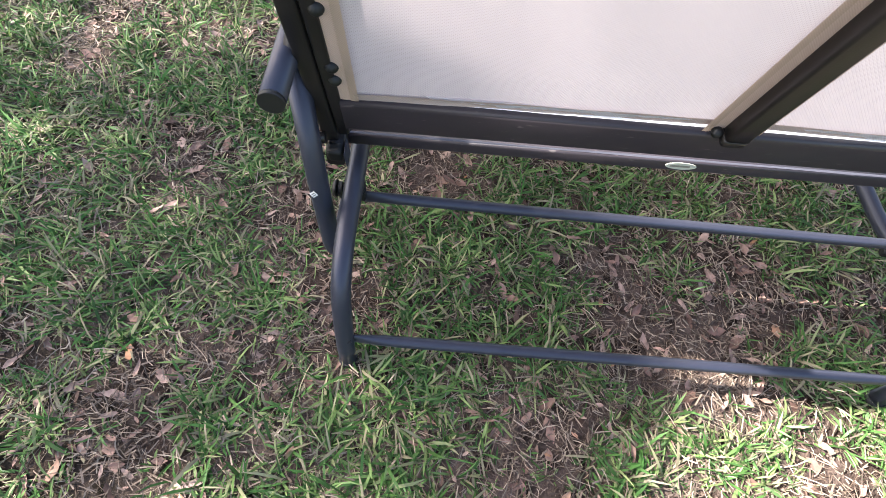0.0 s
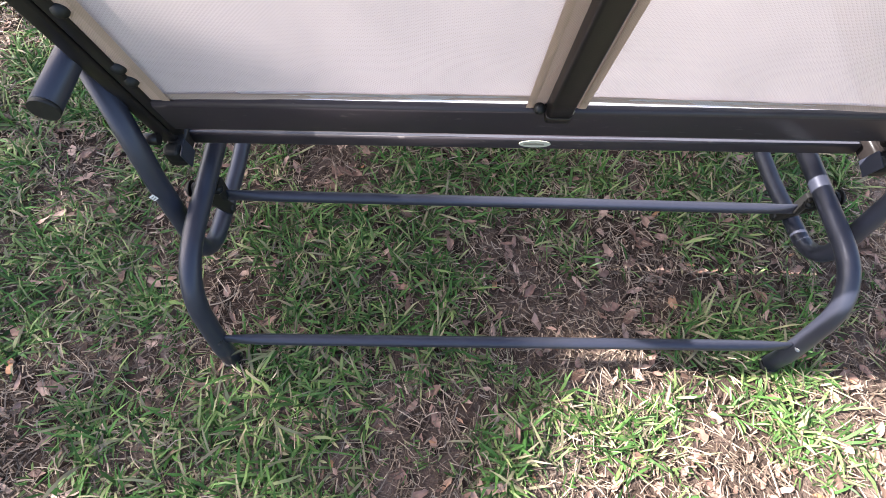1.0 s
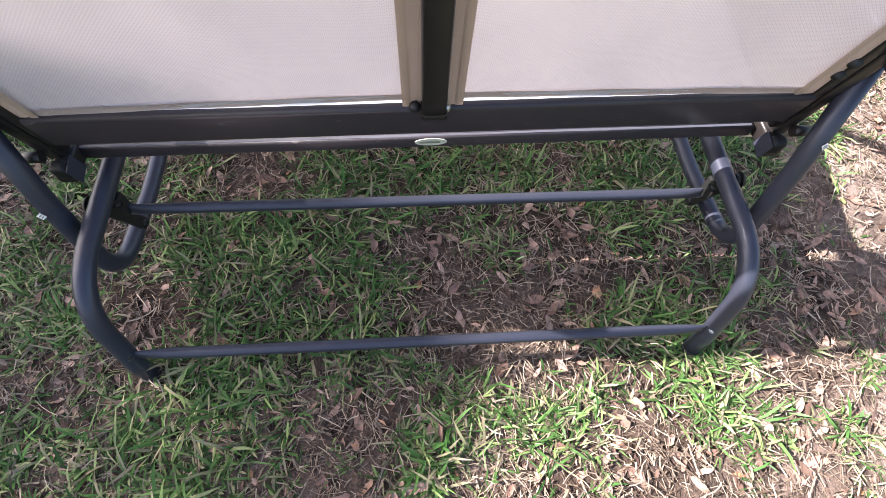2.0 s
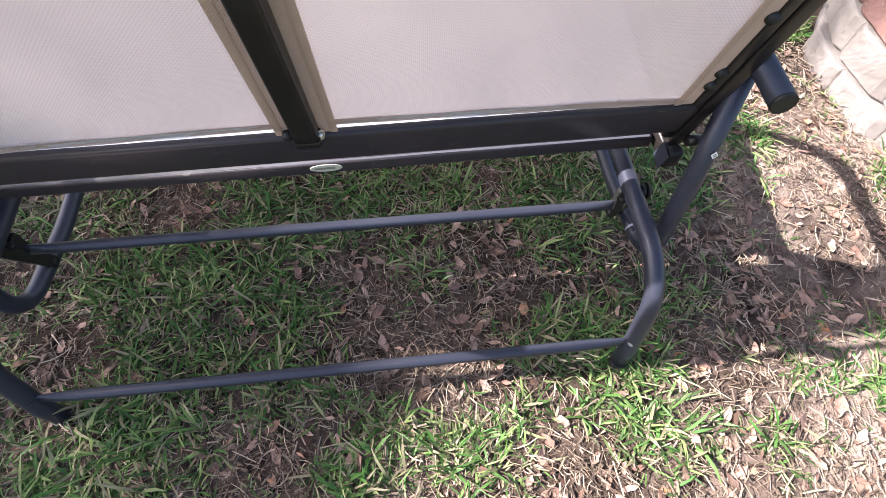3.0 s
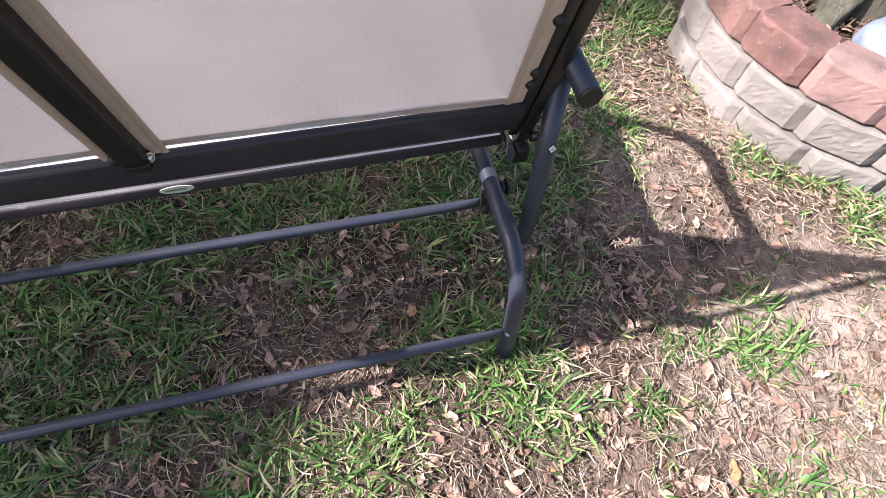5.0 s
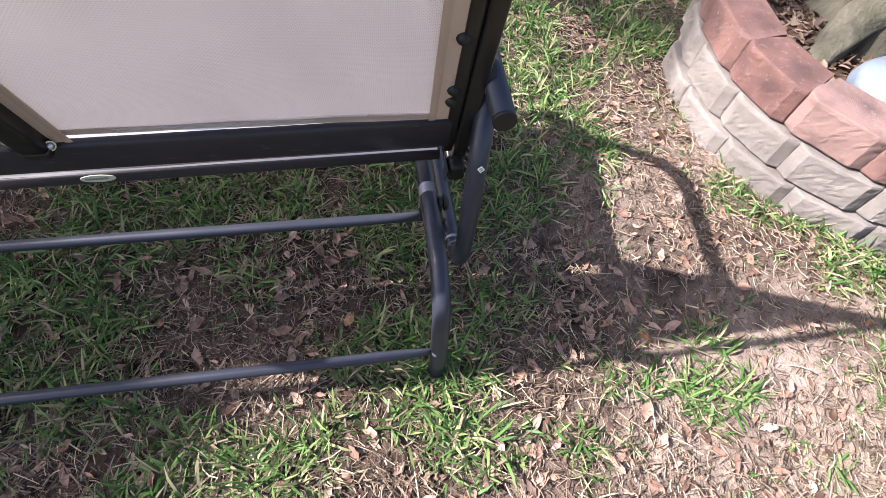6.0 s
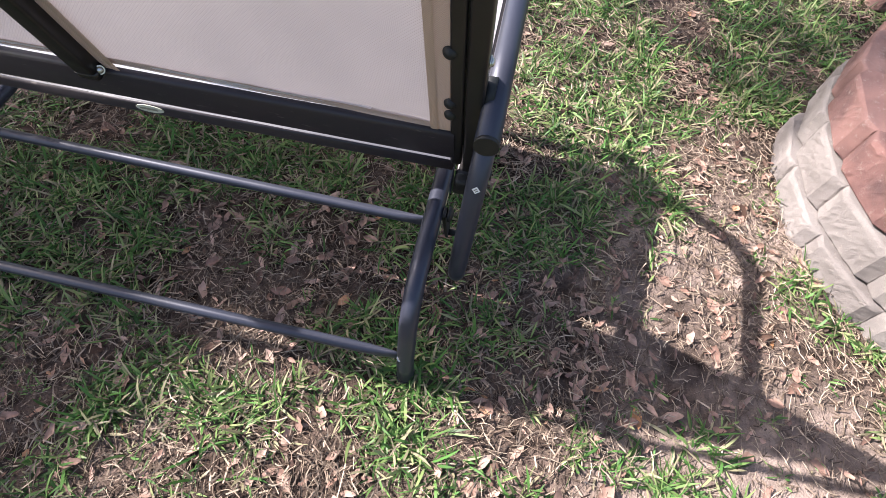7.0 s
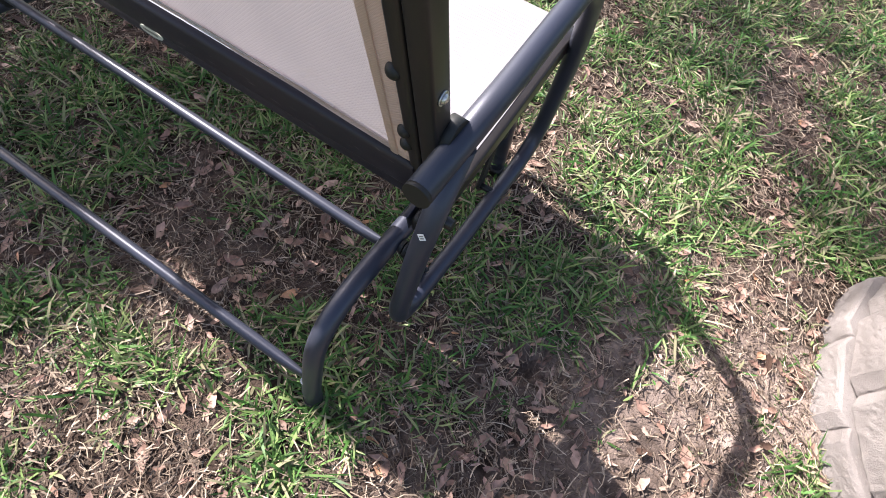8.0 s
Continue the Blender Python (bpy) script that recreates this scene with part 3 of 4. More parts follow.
    # stickers on the rear of the arm loops
    for x, y, z, out in ((ARM_L + 0.007, 0.1425, 0.345, 1), (ARM_R - 0.006, 0.1592, 0.422, 1)):
        bm = placed(block(0.009, 0.010, 0.0008, 0), facing((x, y, z), (0.1, -1, 0.2)) @ Matrix.Rotation(0.6, 4, "Z"))
        tag = add("sticker", bm, STICKER, "small square white sticker")
        for d in (-0.0018, 0.0018):
            bm = placed(block(0.0055, 0.0016, 0.0006, 0), facing((x, y, z), (0.1, -1, 0.2)) @ Matrix.Rotation(0.6, 4, "Z") @ Matrix.Translation((0, d, 0.0006)))
            add("printed_line", bm, BADGE_INK, "", tag)
    return bench


make_bench()


# ---- the round bed and its block edging ----
def edging_block(seed, width, depth, height, rough):
    """A wedge-shaped cast block: rough split face to -y, its two front corners cut at a slant, worn edges, narrower at the rear."""
    rng = random.Random(seed)
    cut, slant = 0.029, 0.021
    w, wr = width / 2, width / 2 * 0.72
    bm = bmesh.new()
    off = Vector((seed * 1.7, seed * 0.9, 0.0))
    xs = [-w, -w + 0.004, -w + cut * 0.55] + [-w + cut + (2 * w - 2 * cut) * i / 15 for i in range(16)] + [w - cut * 0.55, w - 0.004, w]
    zs = [0.0, 0.005] + [0.010 + (height - 0.020) * k / 8 for k in range(9)] + [height - 0.004, height]
    rows = []
    for k, z in enumerate(zs):
        end = min(k, len(zs) - 1 - k)
        row = []
        for i, x in enumerate(xs):
            edge = max(0.0, cut - (w - abs(x))) / cut
            tip = min(i, len(xs) - 1 - i)
            p = Vector((x, z, 0)) + off
            y = slant * edge + ((0.012, 0.004, 0.0) if k < 4 else (0.007, 0.002, 0.0))[min(end, 2)] + (0.006 if tip == 0 else 0.0)
            if edge <= 0 and end > 0:
                chip = 1.0 * noise.noise(p * 26) + 0.55 * noise.noise(p * 75) + 0.30 * rng.uniform(-1, 1)
                y += rough * chip * (0.5 if end == 1 else 1.0)
            row.append(bm.verts.new((x + rng.uniform(-1, 1) * 0.0012, y + rng.uniform(-1, 1) * 0.0006, z + 0.0022 * noise.noise(p * 18) * (0 < k < len(zs) - 1))))
        rows.append(row)
    for a, b in zip(rows, rows[1:]):
        for i in range(len(a) - 1):
            bm.faces.new((a[i], a[i + 1], b[i + 1], b[i]))
    # the top runs back in three worn strips
    last = rows[-1]
    for f in (0.25, 0.62, 1.0):
        half = w + (wr - w) * f
        cur = []
        for v0 in rows[-1]:
            u = v0.co.x / w
            p = Vector((half * u, depth * f, 3.0)) + off
            cur.append(bm.verts.new((half * u, max(v0.co.y, slant * abs(u) * 0.5) * (1 - f) + depth * f, height + 0.0022 * noise.noise(p * 22) - (0.003 if f == 1.0 else 0.0))))
        for i in range(len(cur) - 1):
            bm.faces.new((last[i], last[i + 1], cur[i + 1], cur[i]))
        last = cur
    back0 = [bm.verts.new((x, depth, 0)) for x in (-wr, wr)]
    bm.faces.new(rows[0][::-1] + [back0[0], back0[1]])
    bm.faces.new([back0[0], back0[1]] + last[::-1])
    bm.faces.new([r[-1] for r in rows] + [last[-1], back0[1]])
    bm.faces.new([r[0] for r in rows][::-1] + [back0[0], last[0]])
    bmesh.ops.recalc_face_normals(bm, faces=bm.faces)
    me = bpy.data.meshes.new("edging_block")
    bm.to_mesh(me)
    bm.free()
    return me


def make_ring():
    ring = thing("tree_ring", RING, "round bed edging of grey blocks with a red top course", "garden edging")
    count = 17
    step = 2 * math.pi / count
    course = [(0.0, 0.017, 0.393, GREY_STONE), (0.103, 0.004, 0.08, GREY_STONE), (0.206, -0.004, -0.248, RED_STONE)]
    rng = random.Random(8)
    for c, (z, proud, shift, mat) in enumerate(course):
        kinds = []
        width = 2 * (RING_R + proud) * math.tan(step / 2) - 0.005
        for k in range(5):
            me = edging_block(20 + c * 7 + k, width, 0.155 if c < 2 else 0.132, 0.101 if c < 2 else 0.105, 0.0030 if c < 2 else 0.0022)
            me.materials.append(mat)
            kinds.append(me)
        for i in range(count):
            a = math.pi + (i + shift) * step
            r = RING_R + proud + rng.uniform(-0.003, 0.003)
            sunk = c == 0 and 11 <= i <= 15        # the farther end of the lowest course has settled into the leaves
            ob = new("edging_block", kinds[rng.randrange(5)])
            ob.parent = ring
            ob.matrix_basis = Matrix.Translation(((r - 0.032 * sunk) * math.cos(a), (r - 0.032 * sunk) * math.sin(a), z - 0.05 * sunk)) @ Matrix.Rotation(a + math.pi / 2 + rng.uniform(-0.02, 0.02), 4, "Z") @ Matrix.Rotation(rng.uniform(-0.006, 0.006), 4, "X")
    return ring


make_ring()


def make_loose_stone():
    me = edging_block(77, 0.24, 0.16, 0.10, 0.006)
    me.materials.append(RED_STONE)
    ob = new("loose_block", me)
    ob.matrix_basis = pose(2.46, 1.66, 0.0, 0, 0, 35)
    return tagged(ob, "weathered dark red edging block lying on the lawn", "block")


make_loose_stone()


def make_bed():
    bm = bmesh.new()
    rng = random.Random(4)
    rings, n = [], 48
    for k in range(9):
        r = (RING_R - 0.10) * k / 8
        z = 0.192 + 0.03 * (1 - k / 8)
        rings.append([bm.verts.new((RING.x + r * math.cos(2 * math.pi * i / n), RING.y + r * math.sin(2 * math.pi * i / n), z + rng.uniform(-0.008, 0.008))) for i in range(n)] if k else [bm.verts.new((RING.x, RING.y, 0.23))])
    for i in range(n):
        bm.faces.new((rings[0][0], rings[1][i], rings[1][(i + 1) % n]))
    for a, b in zip(rings[1:], rings[2:]):
        for i in range(n):
            bm.faces.new((a[i], b[i], b[(i + 1) % n], a[(i + 1) % n])).smooth = True
    skirt = [bm.verts.new((v.co.x, v.co.y, 0.0)) for v in rings[-1]]
    for i in range(n):
        bm.faces.new((rings[-1][i], skirt[i], skirt[(i + 1) % n], rings[-1][(i + 1) % n]))
    bmesh.ops.recalc_face_normals(bm, faces=bm.faces)
    return tagged(part("bed_soil", bm, MULCH), "brown mulch and leaf litter filling the round bed", "mulch", kind="structure")


make_bed()


# ---- trees ----
def limb(points, radii, seed, n=14, rough=0.08):
    rng = random.Random(seed)
    bm = bmesh.new()
    path = [Vector(p) for p in points]
    rings = []
    for i, p in enumerate(path):
        t = (path[min(i + 1, len(path) - 1)] - path[max(i - 1, 0)]).normalized()
        a = (Vector((1, 0.2, 0)) - t * t.dot(Vector((1, 0.2, 0)))).normalized()
        b = t.cross(a)
        rings.append([bm.verts.new(p + (a * math.cos(2 * math.pi * k / n) + b * math.sin(2 * math.pi * k / n)) * radii[i] * (1 + rng.uniform(-rough, rough))) for k in range(n)])
    for r0, r1 in zip(rings, rings[1:]):
        for k in range(n):
            bm.faces.new((r0[k], r0[(k + 1) % n], r1[(k + 1) % n], r1[k])).smooth = True
    bm.faces.new(rings[-1])
    bmesh.ops.recalc_face_normals(bm, faces=bm.faces)
    return bm


def leaves_at(centres, size, seed):
    """Small pointed leaves, one at each centre, at random turns."""
    rng = np.random.RandomState(seed)
    n = len(centres)
    u = rng.normal(size=(n, 3))
    u /= np.linalg.norm(u, axis=1)[:, None]
    w = rng.normal(size=(n, 3))
    w -= u * (u * w).sum(1)[:, None]
    w /= np.linalg.norm(w, axis=1)[:, None]
    s = size * rng.uniform(0.6, 1.3, (n, 1))
    shape = ((-0.5, 0), (-0.1, 0.22), (0.25, 0.16), (0.5, 0), (0.25, -0.16), (-0.1, -0.22))
    return np.stack([centres + u * s * a + w * s * b for a, b in shape], 1)


def clumps(spots, per, spread, seed):
    rng = np.random.RandomState(seed)
    spots = np.asarray(spots)
    return (spots[:, None, :] + rng.normal(size=(len(spots), per, 3)) * spread).reshape(-1, 3)


def make_bed_tree():
    tree = thing("tree", (2.50, 0.80, 0.205), "oak tree with rough grey-brown bark in the round bed", "tree")
    tr = part("trunk", limb([(0, 0, -0.2), (0, 0, 0.0), (0.0, 0.01, 0.12), (0.02, 0.02, 0.4), (0.05, 0.02, 1.2), (0.02, 0.05, 2.4), (0.1, 0.1, 3.6)], [0.27, 0.24, 0.19, 0.165, 0.15, 0.13, 0.09], 3), BARK, tree)
    for k in range(5):
        a = 2.2 + 1.25 * k
        part("root", limb([(0.10 * math.cos(a), 0.10 * math.sin(a), 0.10), (0.22 * math.cos(a), 0.22 * math.sin(a), 0.05), (0.34 * math.cos(a + 0.1), 0.34 * math.sin(a + 0.1), 0.0), (0.42 * math.cos(a + 0.15), 0.42 * math.sin(a + 0.15), -0.05)], [0.085, 0.058, 0.038, 0.018], 30 + k, 12, 0.24), BARK, tree)
    rng = np.random.RandomState(12)
    spots = []
    for k in range(6):
        a = 1.0 + k * 1.05
        tip = Vector((1.5 * math.cos(a) + 1.6, 1.5 * math.sin(a) + 0.6, 4.6 + 0.25 * k))
        part("branch", limb([(0.08, 0.09, 3.2), Vector((0.1, 0.1, 3.3)).lerp(tip, 0.5) + Vector((0, 0, 0.2)), tip], [0.06, 0.035, 0.012], 50 + k, 8), BARK, tree)
        spots += [tuple(tip + Vector(rng.normal(size=3) * (0.7, 0.7, 0.35))) for _ in range(14)]
    raw_mesh("crown", leaves_at(clumps(spots, 30, 0.18, 5), 0.09, 6), [(0, 1, 2, 3, 4, 5)], CROWN, tree)
    return tree


make_bed_tree()


def make_pale_stone():
    """A smooth pale ornament stone with a few creases."""
    bm = bmesh.new()
    bmesh.ops.create_icosphere(bm, subdivisions=4, radius=1)
    for v in bm.verts:
        d = v.co.normalized()
        crease = abs(math.sin(3.1 * d.x + 2.2 * d.y + 1.3 * noise.noise(d * 2)))
        v.co = d * (1 + 0.16 * noise.noise(d * 1.6) - 0.09 * max(0.0, 0.25 - crease) / 0.25)
        v.co = Vector((v.co.x * 0.115, v.co.y * 0.09, v.co.z * 0.075))
    for f in bm.faces:
        f.smooth = True
    ob = part("garden_stone", placed(bm, Matrix.Rotation(0.5, 4, "Z")), PALE)
    ob.location = (2.250, 0.485, 0.250)
    return tagged(ob, "smooth pale blue-white stone on the bed mulch", "stone")


make_pale_stone()


def make_unseen_shade_tree():
    """An unseen tall tree beyond the bench, added to shade the lawn's sunward end."""
    base = Vector((-8.6, 1.6, 0))
    tree = thing("tree", base, "unseen tall tree added to shade the lawn", "tree")
    part("trunk", limb([(0, 0, -0.1), (0, 0, 0.2), (0.05, 0, 1.5), (0.1, -0.1, 3.2), (0.3, -0.3, 5.0)], [0.36, 0.30, 0.25, 0.22, 0.12], 9), BARK, tree)
    rng = np.random.RandomState(21)
    spots = []
    up = SUN / SUN.z
    # sprays of leaves, each hung sunward of a lawn patch to be shaded
    for k in range(75):
        spots.append(Vector((rng.uniform(-0.55, 0.34), rng.uniform(-0.15, 0.85), 0)) + up * rng.uniform(5.8, 7.2) - base)
    for k in range(310):
        gy = -1.6 + 5.0 * ((k + 0.5) * 0.61803 % 1.0) + rng.uniform(-0.08, 0.08)
        gx = -3.2 + (3.50 + 0.05 * math.sin(gy * 9.0) + 0.30 * max(-0.8, min(0.0, gy))) * (k + rng.uniform(0, 1)) / 310
        spots.append(Vector((gx, gy, 0)) + up * rng.uniform(5.6, 7.4) - base)
    tight = []
    for k in range(150):
        gx, gy = rng.uniform(0.22, 0.70), rng.uniform(-0.42, 0.16)
        if gx < 0.43 + 0.65 * (gy + 0.2):
            tight.append(Vector((gx, gy, 0)) + up * rng.uniform(5.8, 6.4) - base)
    for k in range(48):
        gx, gy = rng.uniform(1.0, 3.6), rng.uniform(1.25, 2.8)
        spots.append(Vector((gx, gy, 0)) + up * rng.uniform(6.0, 7.0) - base)
    for k in range(26):
        gx, gy = rng.uniform(1.75, 2.9), rng.uniform(1.02, 1.40)
        spots.append(Vector((gx, gy, 0)) + up * rng.uniform(6.0, 7.0) - base)
    for k in range(7):
        gx, gy = rng.uniform(2.45, 2.95), rng.uniform(0.80, 1.10)
        spots.append(Vector((gx, gy, 0)) + up * rng.uniform(6.0, 7.0) - base)
    for k in range(9):
        tip = spots[k * 30]
        part("branch", limb([(0.2, -0.2, 3.6 + 0.1 * k), Vector((0.2, -0.2, 4.2)).lerp(tip, 0.5) + Vector((0, 0, 0.3)), tip], [0.10, 0.05, 0.012], 70 + k, 8), BARK, tree)
    leaf_spots = np.concatenate((clumps([tuple(s) for s in spots], 30, 0.17, 15), clumps([tuple(s) for s in tight], 24, 0.045, 17)))
    raw_mesh("crown", leaves_at(leaf_spots, 0.09, 16), [(0, 1, 2, 3, 4, 5)], CROWN, tree)
    return tree


make_unseen_shade_tree()


# ---- grass, straw and leaves ----
def greenness(x, y):
    """How thick the grass stands: thin on the worn soil beside the bed and under the middle of the bench."""
    g = 0.25 + 0.62 * smooth_noise(x, y, 6.0, 11) + 0.65 * (smooth_noise(x, y, 17.0, 12) - 0.5) * 2

    def spot(cx, cy, rx, ry, k):
        return k * np.exp(-((x - cx) / rx) ** 2 - ((y - cy) / ry) ** 2)
    g += spot(0.22, 0.22, 0.18, 0.20, 0.65) + spot(0.78, 0.38, 0.2, 0.1, 0.25) + spot(0.0, 0.75, 0.5, 0.3, 0.2) + spot(-0.75, 0.75, 0.4, 0.6, 0.25)
    g -= spot(1.15, -0.32, 0.45, 0.16, 0.28)
    g += spot(0.88, -0.12, 0.14, 0.06, 0.35) + spot(0.70, 0.52, 0.5, 0.12, 0.35) + spot(1.32, 0.45, 0.12, 0.16, 0.4) + spot(1.22, 0.10, 0.12, 0.10, 0.3)
    g += spot(1.34, 0.46, 0.16, 0.14, 0.3) + spot(1.7, 1.65, 0.5, 0.45, 0.35) + spot(1.70, 0.80, 0.10, 0.12, 0.3) + spot(0.85, 0.11, 0.07, 0.05, 0.3)
    g += spot(0.05, -0.10, 0.32, 0.20, 0.22)
    g -= spot(1.78, 0.95, 0.22, 0.22, 0.25) + spot(1.66, 0.42, 0.24, 0.36, 0.42) + spot(1.5, -0.22, 0.45, 0.16, 0.30) + spot(1.02, -0.26, 0.35, 0.12, 0.15)
    g -= spot(0.48, 0.26, 0.17, 0.08, 0.5) + spot(0.62, 0.14, 0.16, 0.08, 0.3) + spot(0.92, 0.20, 0.13, 0.07, 0.5) + spot(1.75, 0.05, 0.30, 0.16, 0.8) + spot(1.55, 0.30, 0.12, 0.16, 0.35)
    g -= spot(1.93, 0.20, 0.16, 0.16, 0.45) + spot(0.62, 0.35, 0.3, 0.10, 0.15)
    g -= spot(1.445, 0.195, 0.06, 0.03, 0.8)
    g -= spot(HOLE[0], HOLE[1], 0.05, 0.04, 1.2)
    g -= spot(0.35, -0.25, 0.12, 0.10, 0.3) + spot(-0.35, -0.2, 0.16, 0.10, 0.45) + spot(1.45, 0.14, 0.12, 0.06, 0.3)
    return np.clip(g, 0.02, 1.2)


def worn(x, y):
    """The trodden strip beside the bed, where soil lies bare."""
    return np.exp(-((x - 1.78) / 0.34) ** 2 - ((y + 0.02) / 0.22) ** 2) + 0.8 * np.exp(-((x - 1.62) / 0.10) ** 2 - ((y - 0.32) / 0.16) ** 2)


def scatter(n, seed, lo=(-1.8, -1.15), hi=(3.4, 2.9)):
    """Places on the lawn, thinner towards its far rim, none under the block edging."""
    rng = np.random.RandomState(seed)
    x, y = rng.uniform(lo[0], hi[0], n), rng.uniform(lo[1], hi[1], n)
    rim = np.minimum(np.minimum(x - lo[0], hi[0] - x), np.minimum(y - lo[1], hi[1] - y)) + 0.35 * (smooth_noise(x, y, 4.0, 9) - 0.5)
    far = np.maximum(np.clip(np.maximum(y - 1.2, x - 2.4), 0, 1), 1.66 * np.clip(1 - rim / 0.55, 0, 1))
    keep = (np.hypot(x - RING.x, y - RING.y) > RING_R + 0.022) & (np.hypot(x - HOLE[0], y - HOLE[1]) > 0.022) & (rng.uniform(0, 1, n) > 0.6 * far)
    return x[keep], y[keep], rng


def make_grass():
    """Coarse lawn grass: tufts of flat, rather broad blades that spread from a crown, with bare gaps between."""
    x, y, rng = scatter(42000, 31)
    green = greenness(x, y) + 0.45 * (smooth_noise(x, y, 42.0, 13) - 0.5)
    cover = np.clip((green - 0.22) / 0.52, 0.05, 1.0)
    keep = rng.uniform(0, 1, len(x)) < cover
    x, y, cover = x[keep], y[keep], cover[keep]
    n, per = len(x), 8
    cx, cy = np.repeat(x, per), np.repeat(y, per)
    m = n * per
    head = rng.uniform(0, 2 * np.pi, m)
    size = np.repeat(rng.uniform(0.6, 1.2, n) * (0.70 + 0.40 * cover), per)
    ln = (0.018 + 0.050 * rng.uniform(0, 1, m) ** 1.2) * size
    w = (0.0010 + 0.0018 * rng.uniform(0, 1, m)) * (0.65 + 0.35 * size)
    rise = rng.uniform(0.15, 1.35, m)
    droop = rng.uniform(0.0, 1.7, m)
    side = rng.normal(0, 0.35, m)
    out = np.abs(rng.normal(0, 0.008, m))
    bx, by = cx + out * np.cos(head) + rng.normal(0, 0.004, m), cy + out * np.sin(head) + rng.normal(0, 0.004, m)
    floor_z = swell(bx, by)
    bz = floor_z - 0.002 + rng.uniform(0, 0.010, m)
    tw = rng.normal(0, 0.6, m)
    pts = []
    lx, ly, lz = np.zeros(m), np.zeros(m), np.zeros(m)
    last = 0.0
    for s, k in ((0.0, 0.6), (0.3, 1.0), (0.68, 0.92), (1.0, 0.14)):
        ang, hd = rise - droop * s, head + side * s
        step = ln * (s - last)
        lx, ly = lx + step * np.cos(ang) * np.cos(hd), ly + step * np.cos(ang) * np.sin(hd)
        lz = lz + step * np.sin(ang)
        last = s
        z = np.maximum(bz + lz, floor_z + 0.002 + 0.004 * s)
        for sg in (-1, 1):
            pts.append(np.stack((bx + lx - np.sin(hd) * w * k * sg, by + ly + np.cos(hd) * w * k * sg, z + sg * w * k * np.sin(tw)), 1))
    v = np.stack(pts, 1)
    return tagged(raw_mesh("grass", v, [(0, 1, 3, 2), (2, 3, 5, 4), (4, 5, 7, 6)], GRASS), "short green lawn grass in uneven tufts", "grass", kind="stuff")


def make_straw():
    """Dead grass: long bent stalks, and a felt of short bits under them."""
    for name, count, seed, longest, thin in (("straw", 135000, 41, 0.062, 0.0008), ("thatch", 360000, 42, 0.030, 0.0013)):
        x, y, rng = scatter(count, seed)
        bare = 1 - np.clip(greenness(x, y), 0, 1)
        keep = rng.uniform(0, 1, len(x)) < (0.50 + 0.50 * bare if name == "straw" else 0.44 + 0.56 * bare) * (1 - 0.72 * worn(x, y).clip(0, 1))
        x, y = x[keep], y[keep]
        m = len(x)
        head = rng.uniform(0, 2 * np.pi, m)
        ln = longest * rng.uniform(0.22, 1.0, m)
        w = 0.0003 + thin * rng.uniform(0, 1, m) ** 2.2
        bend = rng.normal(0, 0.5, m)
        z = swell(x, y) + 0.001 + 0.020 * rng.uniform(0, 1, m) ** 2
        tilt, sag = rng.normal(0, 0.24, m), rng.normal(0.0, 0.12, m)
        pts = []
        for s in ((-0.5, -0.17, 0.17, 0.5) if name == "straw" else (-0.5, 0.5)):
            a = head + bend * s
            ox, oy = x + np.cos(a) * ln * s, y + np.sin(a) * ln * s
            zz = np.maximum(z + ln * (s * tilt + sag * (0.25 - s * s)), swell(ox, oy) + 0.001)
            for sg in (-1, 1):
                pts.append(np.stack((ox - np.sin(a) * w * sg, oy + np.cos(a) * w * sg, zz + 0.0005 * sg), 1))
        faces = [(0, 1, 3, 2), (2, 3, 5, 4), (4, 5, 7, 6)] if name == "straw" else [(0, 1, 3, 2)]
        ob = raw_mesh(name, np.stack(pts, 1), faces, STRAW if name == "straw" else THATCH)
        tagged(ob, "dry straw-coloured dead grass lying in the lawn" if name == "straw" else "short dry bits of thatch over the soil", name, kind="stuff")


STATIONS = ((-0.5, 0.06), (-0.33, 0.62), (-0.15, 0.92), (0.03, 1.0), (0.2, 0.86), (0.37, 0.55), (0.5, 0.05))
LEAF_FACES = [(a, a + 1, a + 4, a + 3) for a in range(0, 18, 3)] + [(a + 1, a + 2, a + 5, a + 4) for a in range(0, 18, 3)]


def leaf_sheet(x, y, z, a, ln, wd, curl, twist, tx, ty, rng):
    """Dead leaves as arrays: each with its own uneven, lightly lobed outline, curl and tilt."""
    m = len(x)
    pts = []
    for s, k in STATIONS:
        for sg in (-1, 0, 1):
            uneven = 1 + rng.uniform(-0.42, 0.30, m) * abs(sg)
            u = ln * (s + rng.uniform(-0.03, 0.03, m) * abs(sg))
            w = wd * 0.5 * k * sg * uneven
            h = curl * abs(sg) * k * wd * 0.7 + twist * s * s * ln * 2.2 + u * tx + w * ty + rng.normal(0, 0.02, m) * ln
            pts.append(np.stack((x + u * np.cos(a) - w * np.sin(a), y + u * np.sin(a) + w * np.cos(a), z + h), 1))
    return np.stack(pts, 1)


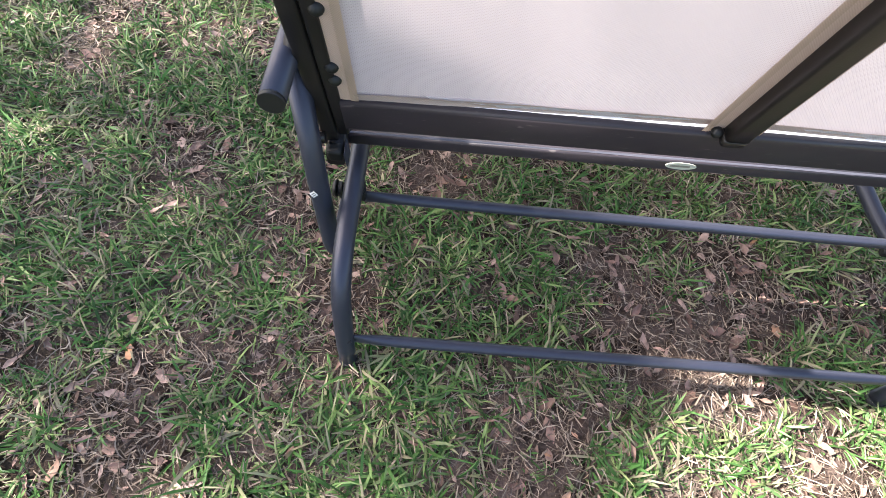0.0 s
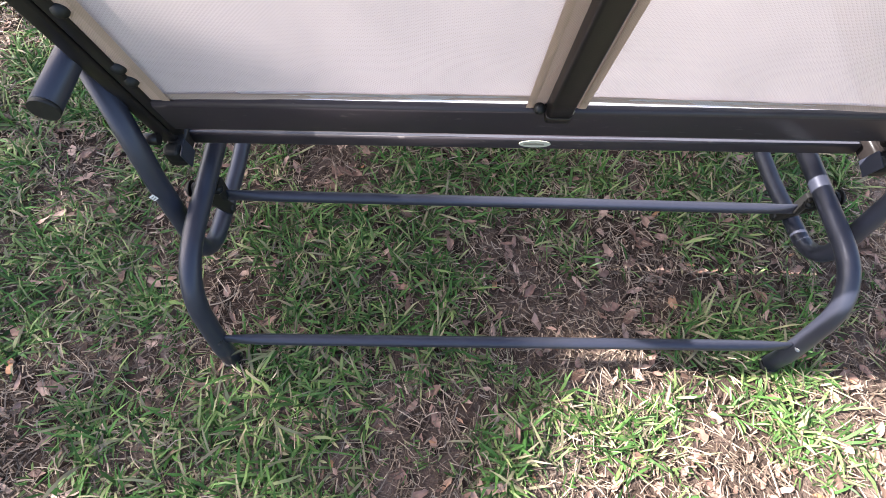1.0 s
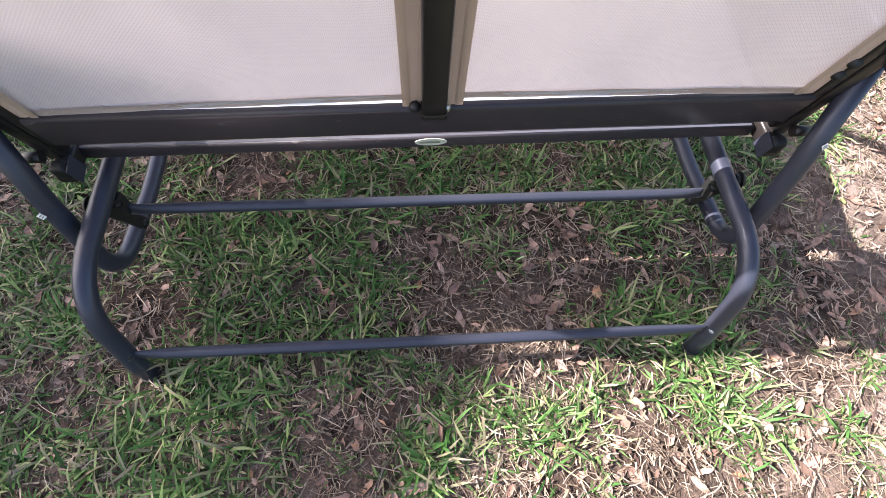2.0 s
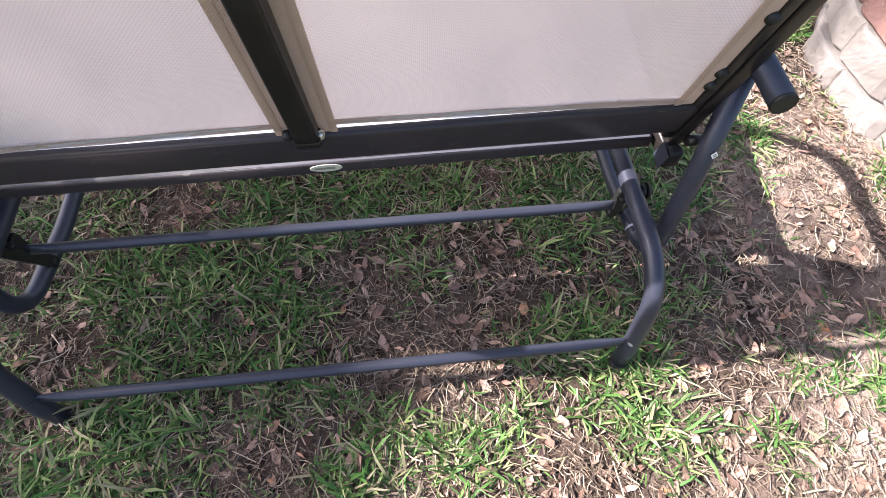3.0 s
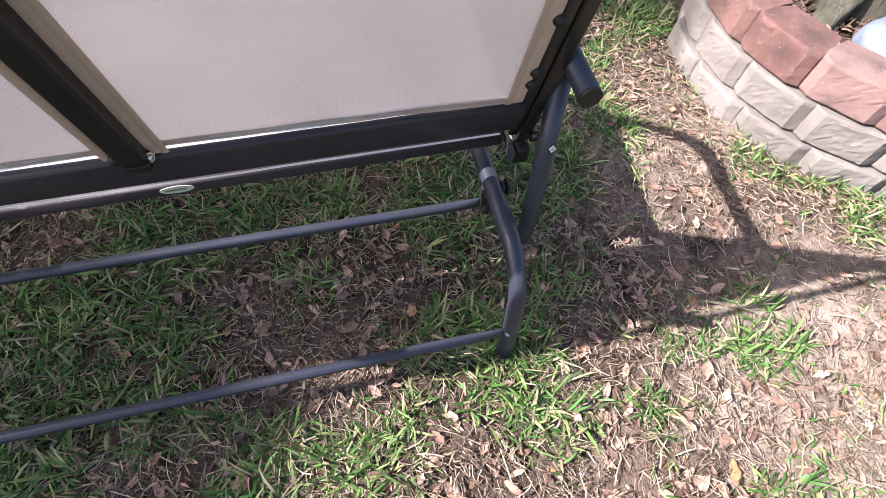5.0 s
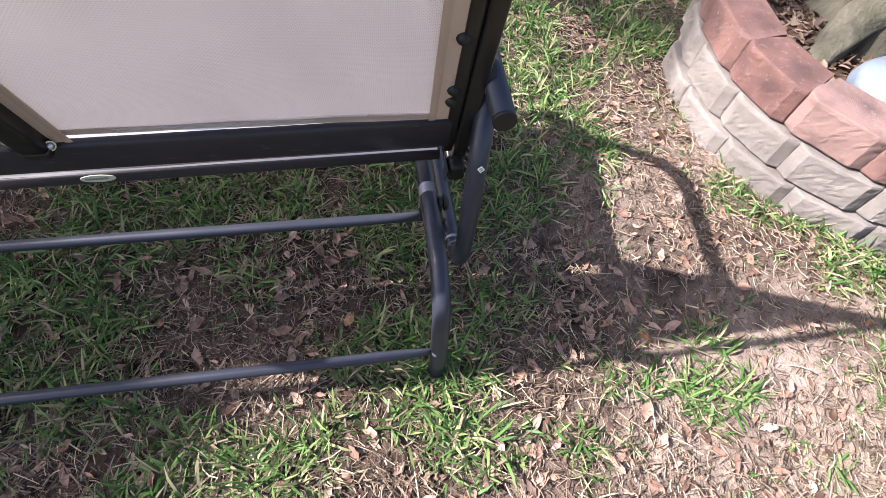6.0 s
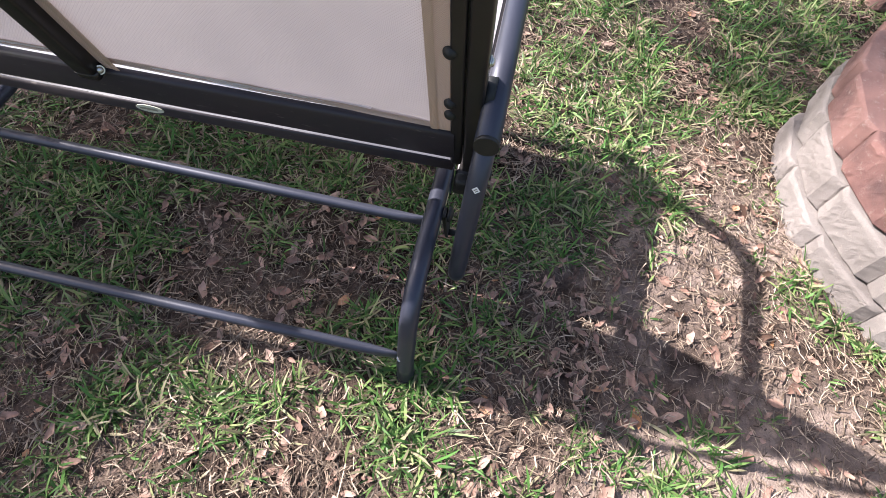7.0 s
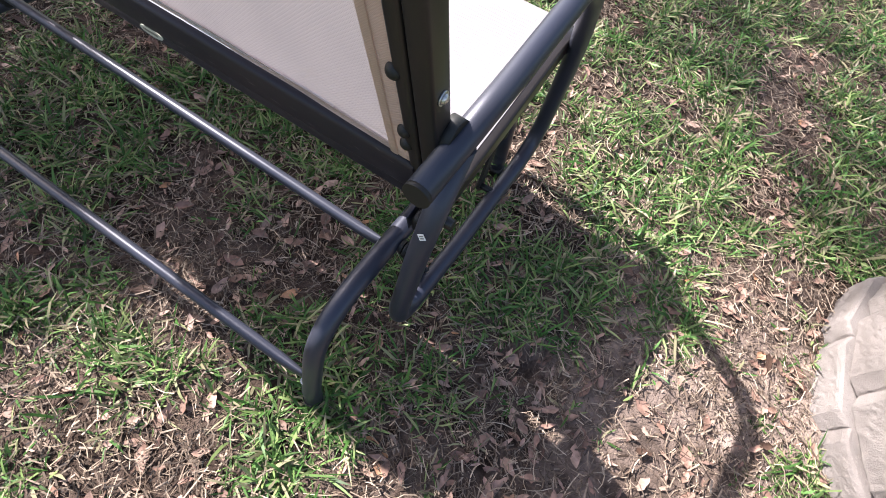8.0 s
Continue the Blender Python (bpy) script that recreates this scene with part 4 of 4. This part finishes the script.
def make_litter():
    x, y, rng = scatter(18000, 51)
    keep = rng.uniform(0, 1, len(x)) < (0.28 + 0.72 * (1 - np.clip(greenness(x, y), 0, 1))) * (1 - 0.7 * worn(x, y).clip(0, 1))
    x, y = x[keep], y[keep]
    m = len(x)
    ln = rng.uniform(0.012, 0.042, m)
    v = leaf_sheet(x, y, swell(x, y) + rng.uniform(0.001, 0.012, m), rng.uniform(0, 2 * np.pi, m), ln, ln * rng.uniform(0.22, 0.5, m), rng.uniform(-0.2, 0.6, m), rng.uniform(-0.15, 0.3, m), rng.normal(0, 0.3, m), rng.normal(0, 0.35, m), rng)
    return tagged(raw_mesh("leaf_litter", v, LEAF_FACES, LITTER), "small brown dead leaves scattered in the lawn", "leaf litter", kind="stuff")


def make_mulch():
    """Bark chips and dead leaves in the bed."""
    rng = np.random.RandomState(61)
    m = 3000
    r, a0 = (RING_R - 0.09) * np.sqrt(rng.uniform(0, 1, m)), rng.uniform(0, 2 * np.pi, m)
    x, y = RING.x + r * np.cos(a0), RING.y + r * np.sin(a0)
    ln = rng.uniform(0.010, 0.042, m)
    z = 0.198 + 0.03 * (1 - r / 0.5) + rng.uniform(0.0, 0.012, m)
    v = leaf_sheet(x, y, z, rng.uniform(0, 2 * np.pi, m), ln, ln * rng.uniform(0.15, 0.5, m), rng.uniform(-0.2, 0.6, m), rng.uniform(-0.1, 0.3, m), rng.normal(0, 0.35, m), rng.normal(0, 0.35, m), rng)
    return tagged(raw_mesh("bed_litter", v, LEAF_FACES, BED_LITTER), "dead leaves and bark chips on the bed", "leaf litter", kind="stuff")


def make_leaves():
    """The larger fallen leaves, each for itself."""
    rng = np.random.RandomState(71)
    n = 14
    ln = rng.uniform(0.030, 0.050, n)
    zero = np.zeros(n)
    v = leaf_sheet(zero, zero, zero, zero, ln, ln * rng.uniform(0.30, 0.50, n), rng.uniform(-0.12, 0.40, n), rng.uniform(-0.12, 0.2, n), zero, zero, rng)
    meshes = []
    for k in range(n):
        me = bpy.data.meshes.new("fallen_leaf")
        me.from_pydata(v[k].tolist(), [], LEAF_FACES)
        for p in me.polygons:
            p.use_smooth = True
        me.materials.append(LEAF)
        meshes.append(me)
    x, y, r2 = scatter(4000, 72, (-0.9, -0.5), (2.2, 1.4))
    keep = r2.uniform(0, 1, len(x)) < 0.06 + 0.94 * (1 - np.clip(greenness(x, y), 0, 1))
    for px, py in list(zip(x[keep], y[keep]))[:280]:
        ob = new("fallen_leaf", meshes[rng.randint(n)])
        ob.parent = GROUND
        z = float(swell(np.array([px]), np.array([py]))[0]) + rng.uniform(0.002, 0.014)
        ob.matrix_basis = pose(px, py, z, rng.normal(0, 14), rng.normal(0, 14), rng.uniform(0, 360))


def make_far_grass():
    """Thin tufts over the lawn around the worn part."""
    rng = np.random.RandomState(33)
    x, y = rng.uniform(-6, 8, 26000), rng.uniform(-5, 7, 26000)
    out = np.maximum(np.maximum(-1.5 - x, x - 3.1), np.maximum(-0.85 - y, y - 2.6))
    keep = (out > -0.1) & (rng.uniform(0, 1, len(x)) < 1.1 * np.exp(-out / 1.7) * (0.5 + smooth_noise(x, y, 6.0, 11)))
    x, y = x[keep], y[keep]
    per = 6
    m = len(x) * per
    bx, by = np.repeat(x, per) + rng.normal(0, 0.012, m), np.repeat(y, per) + rng.normal(0, 0.012, m)
    head, ln, w = rng.uniform(0, 2 * np.pi, m), rng.uniform(0.03, 0.07, m), rng.uniform(0.0015, 0.0035, m)
    pts = []
    for s, k, h in ((0.0, 1.0, 0.0), (0.5, 0.9, 0.42), (1.0, 0.05, 0.5)):
        for sg in (-1, 1):
            pts.append(np.stack((bx + np.cos(head) * ln * 0.75 * s - np.sin(head) * w * k * sg, by + np.sin(head) * ln * 0.75 * s + np.cos(head) * w * k * sg, ln * h + 0.0 * bx), 1))
    return tagged(raw_mesh("lawn_tufts", np.stack(pts, 1), [(0, 1, 3, 2), (2, 3, 5, 4)], GRASS), "thin green grass tufts over the wider lawn", "grass", kind="stuff")


make_grass()
make_far_grass()
make_straw()
make_litter()
make_mulch()
make_leaves()
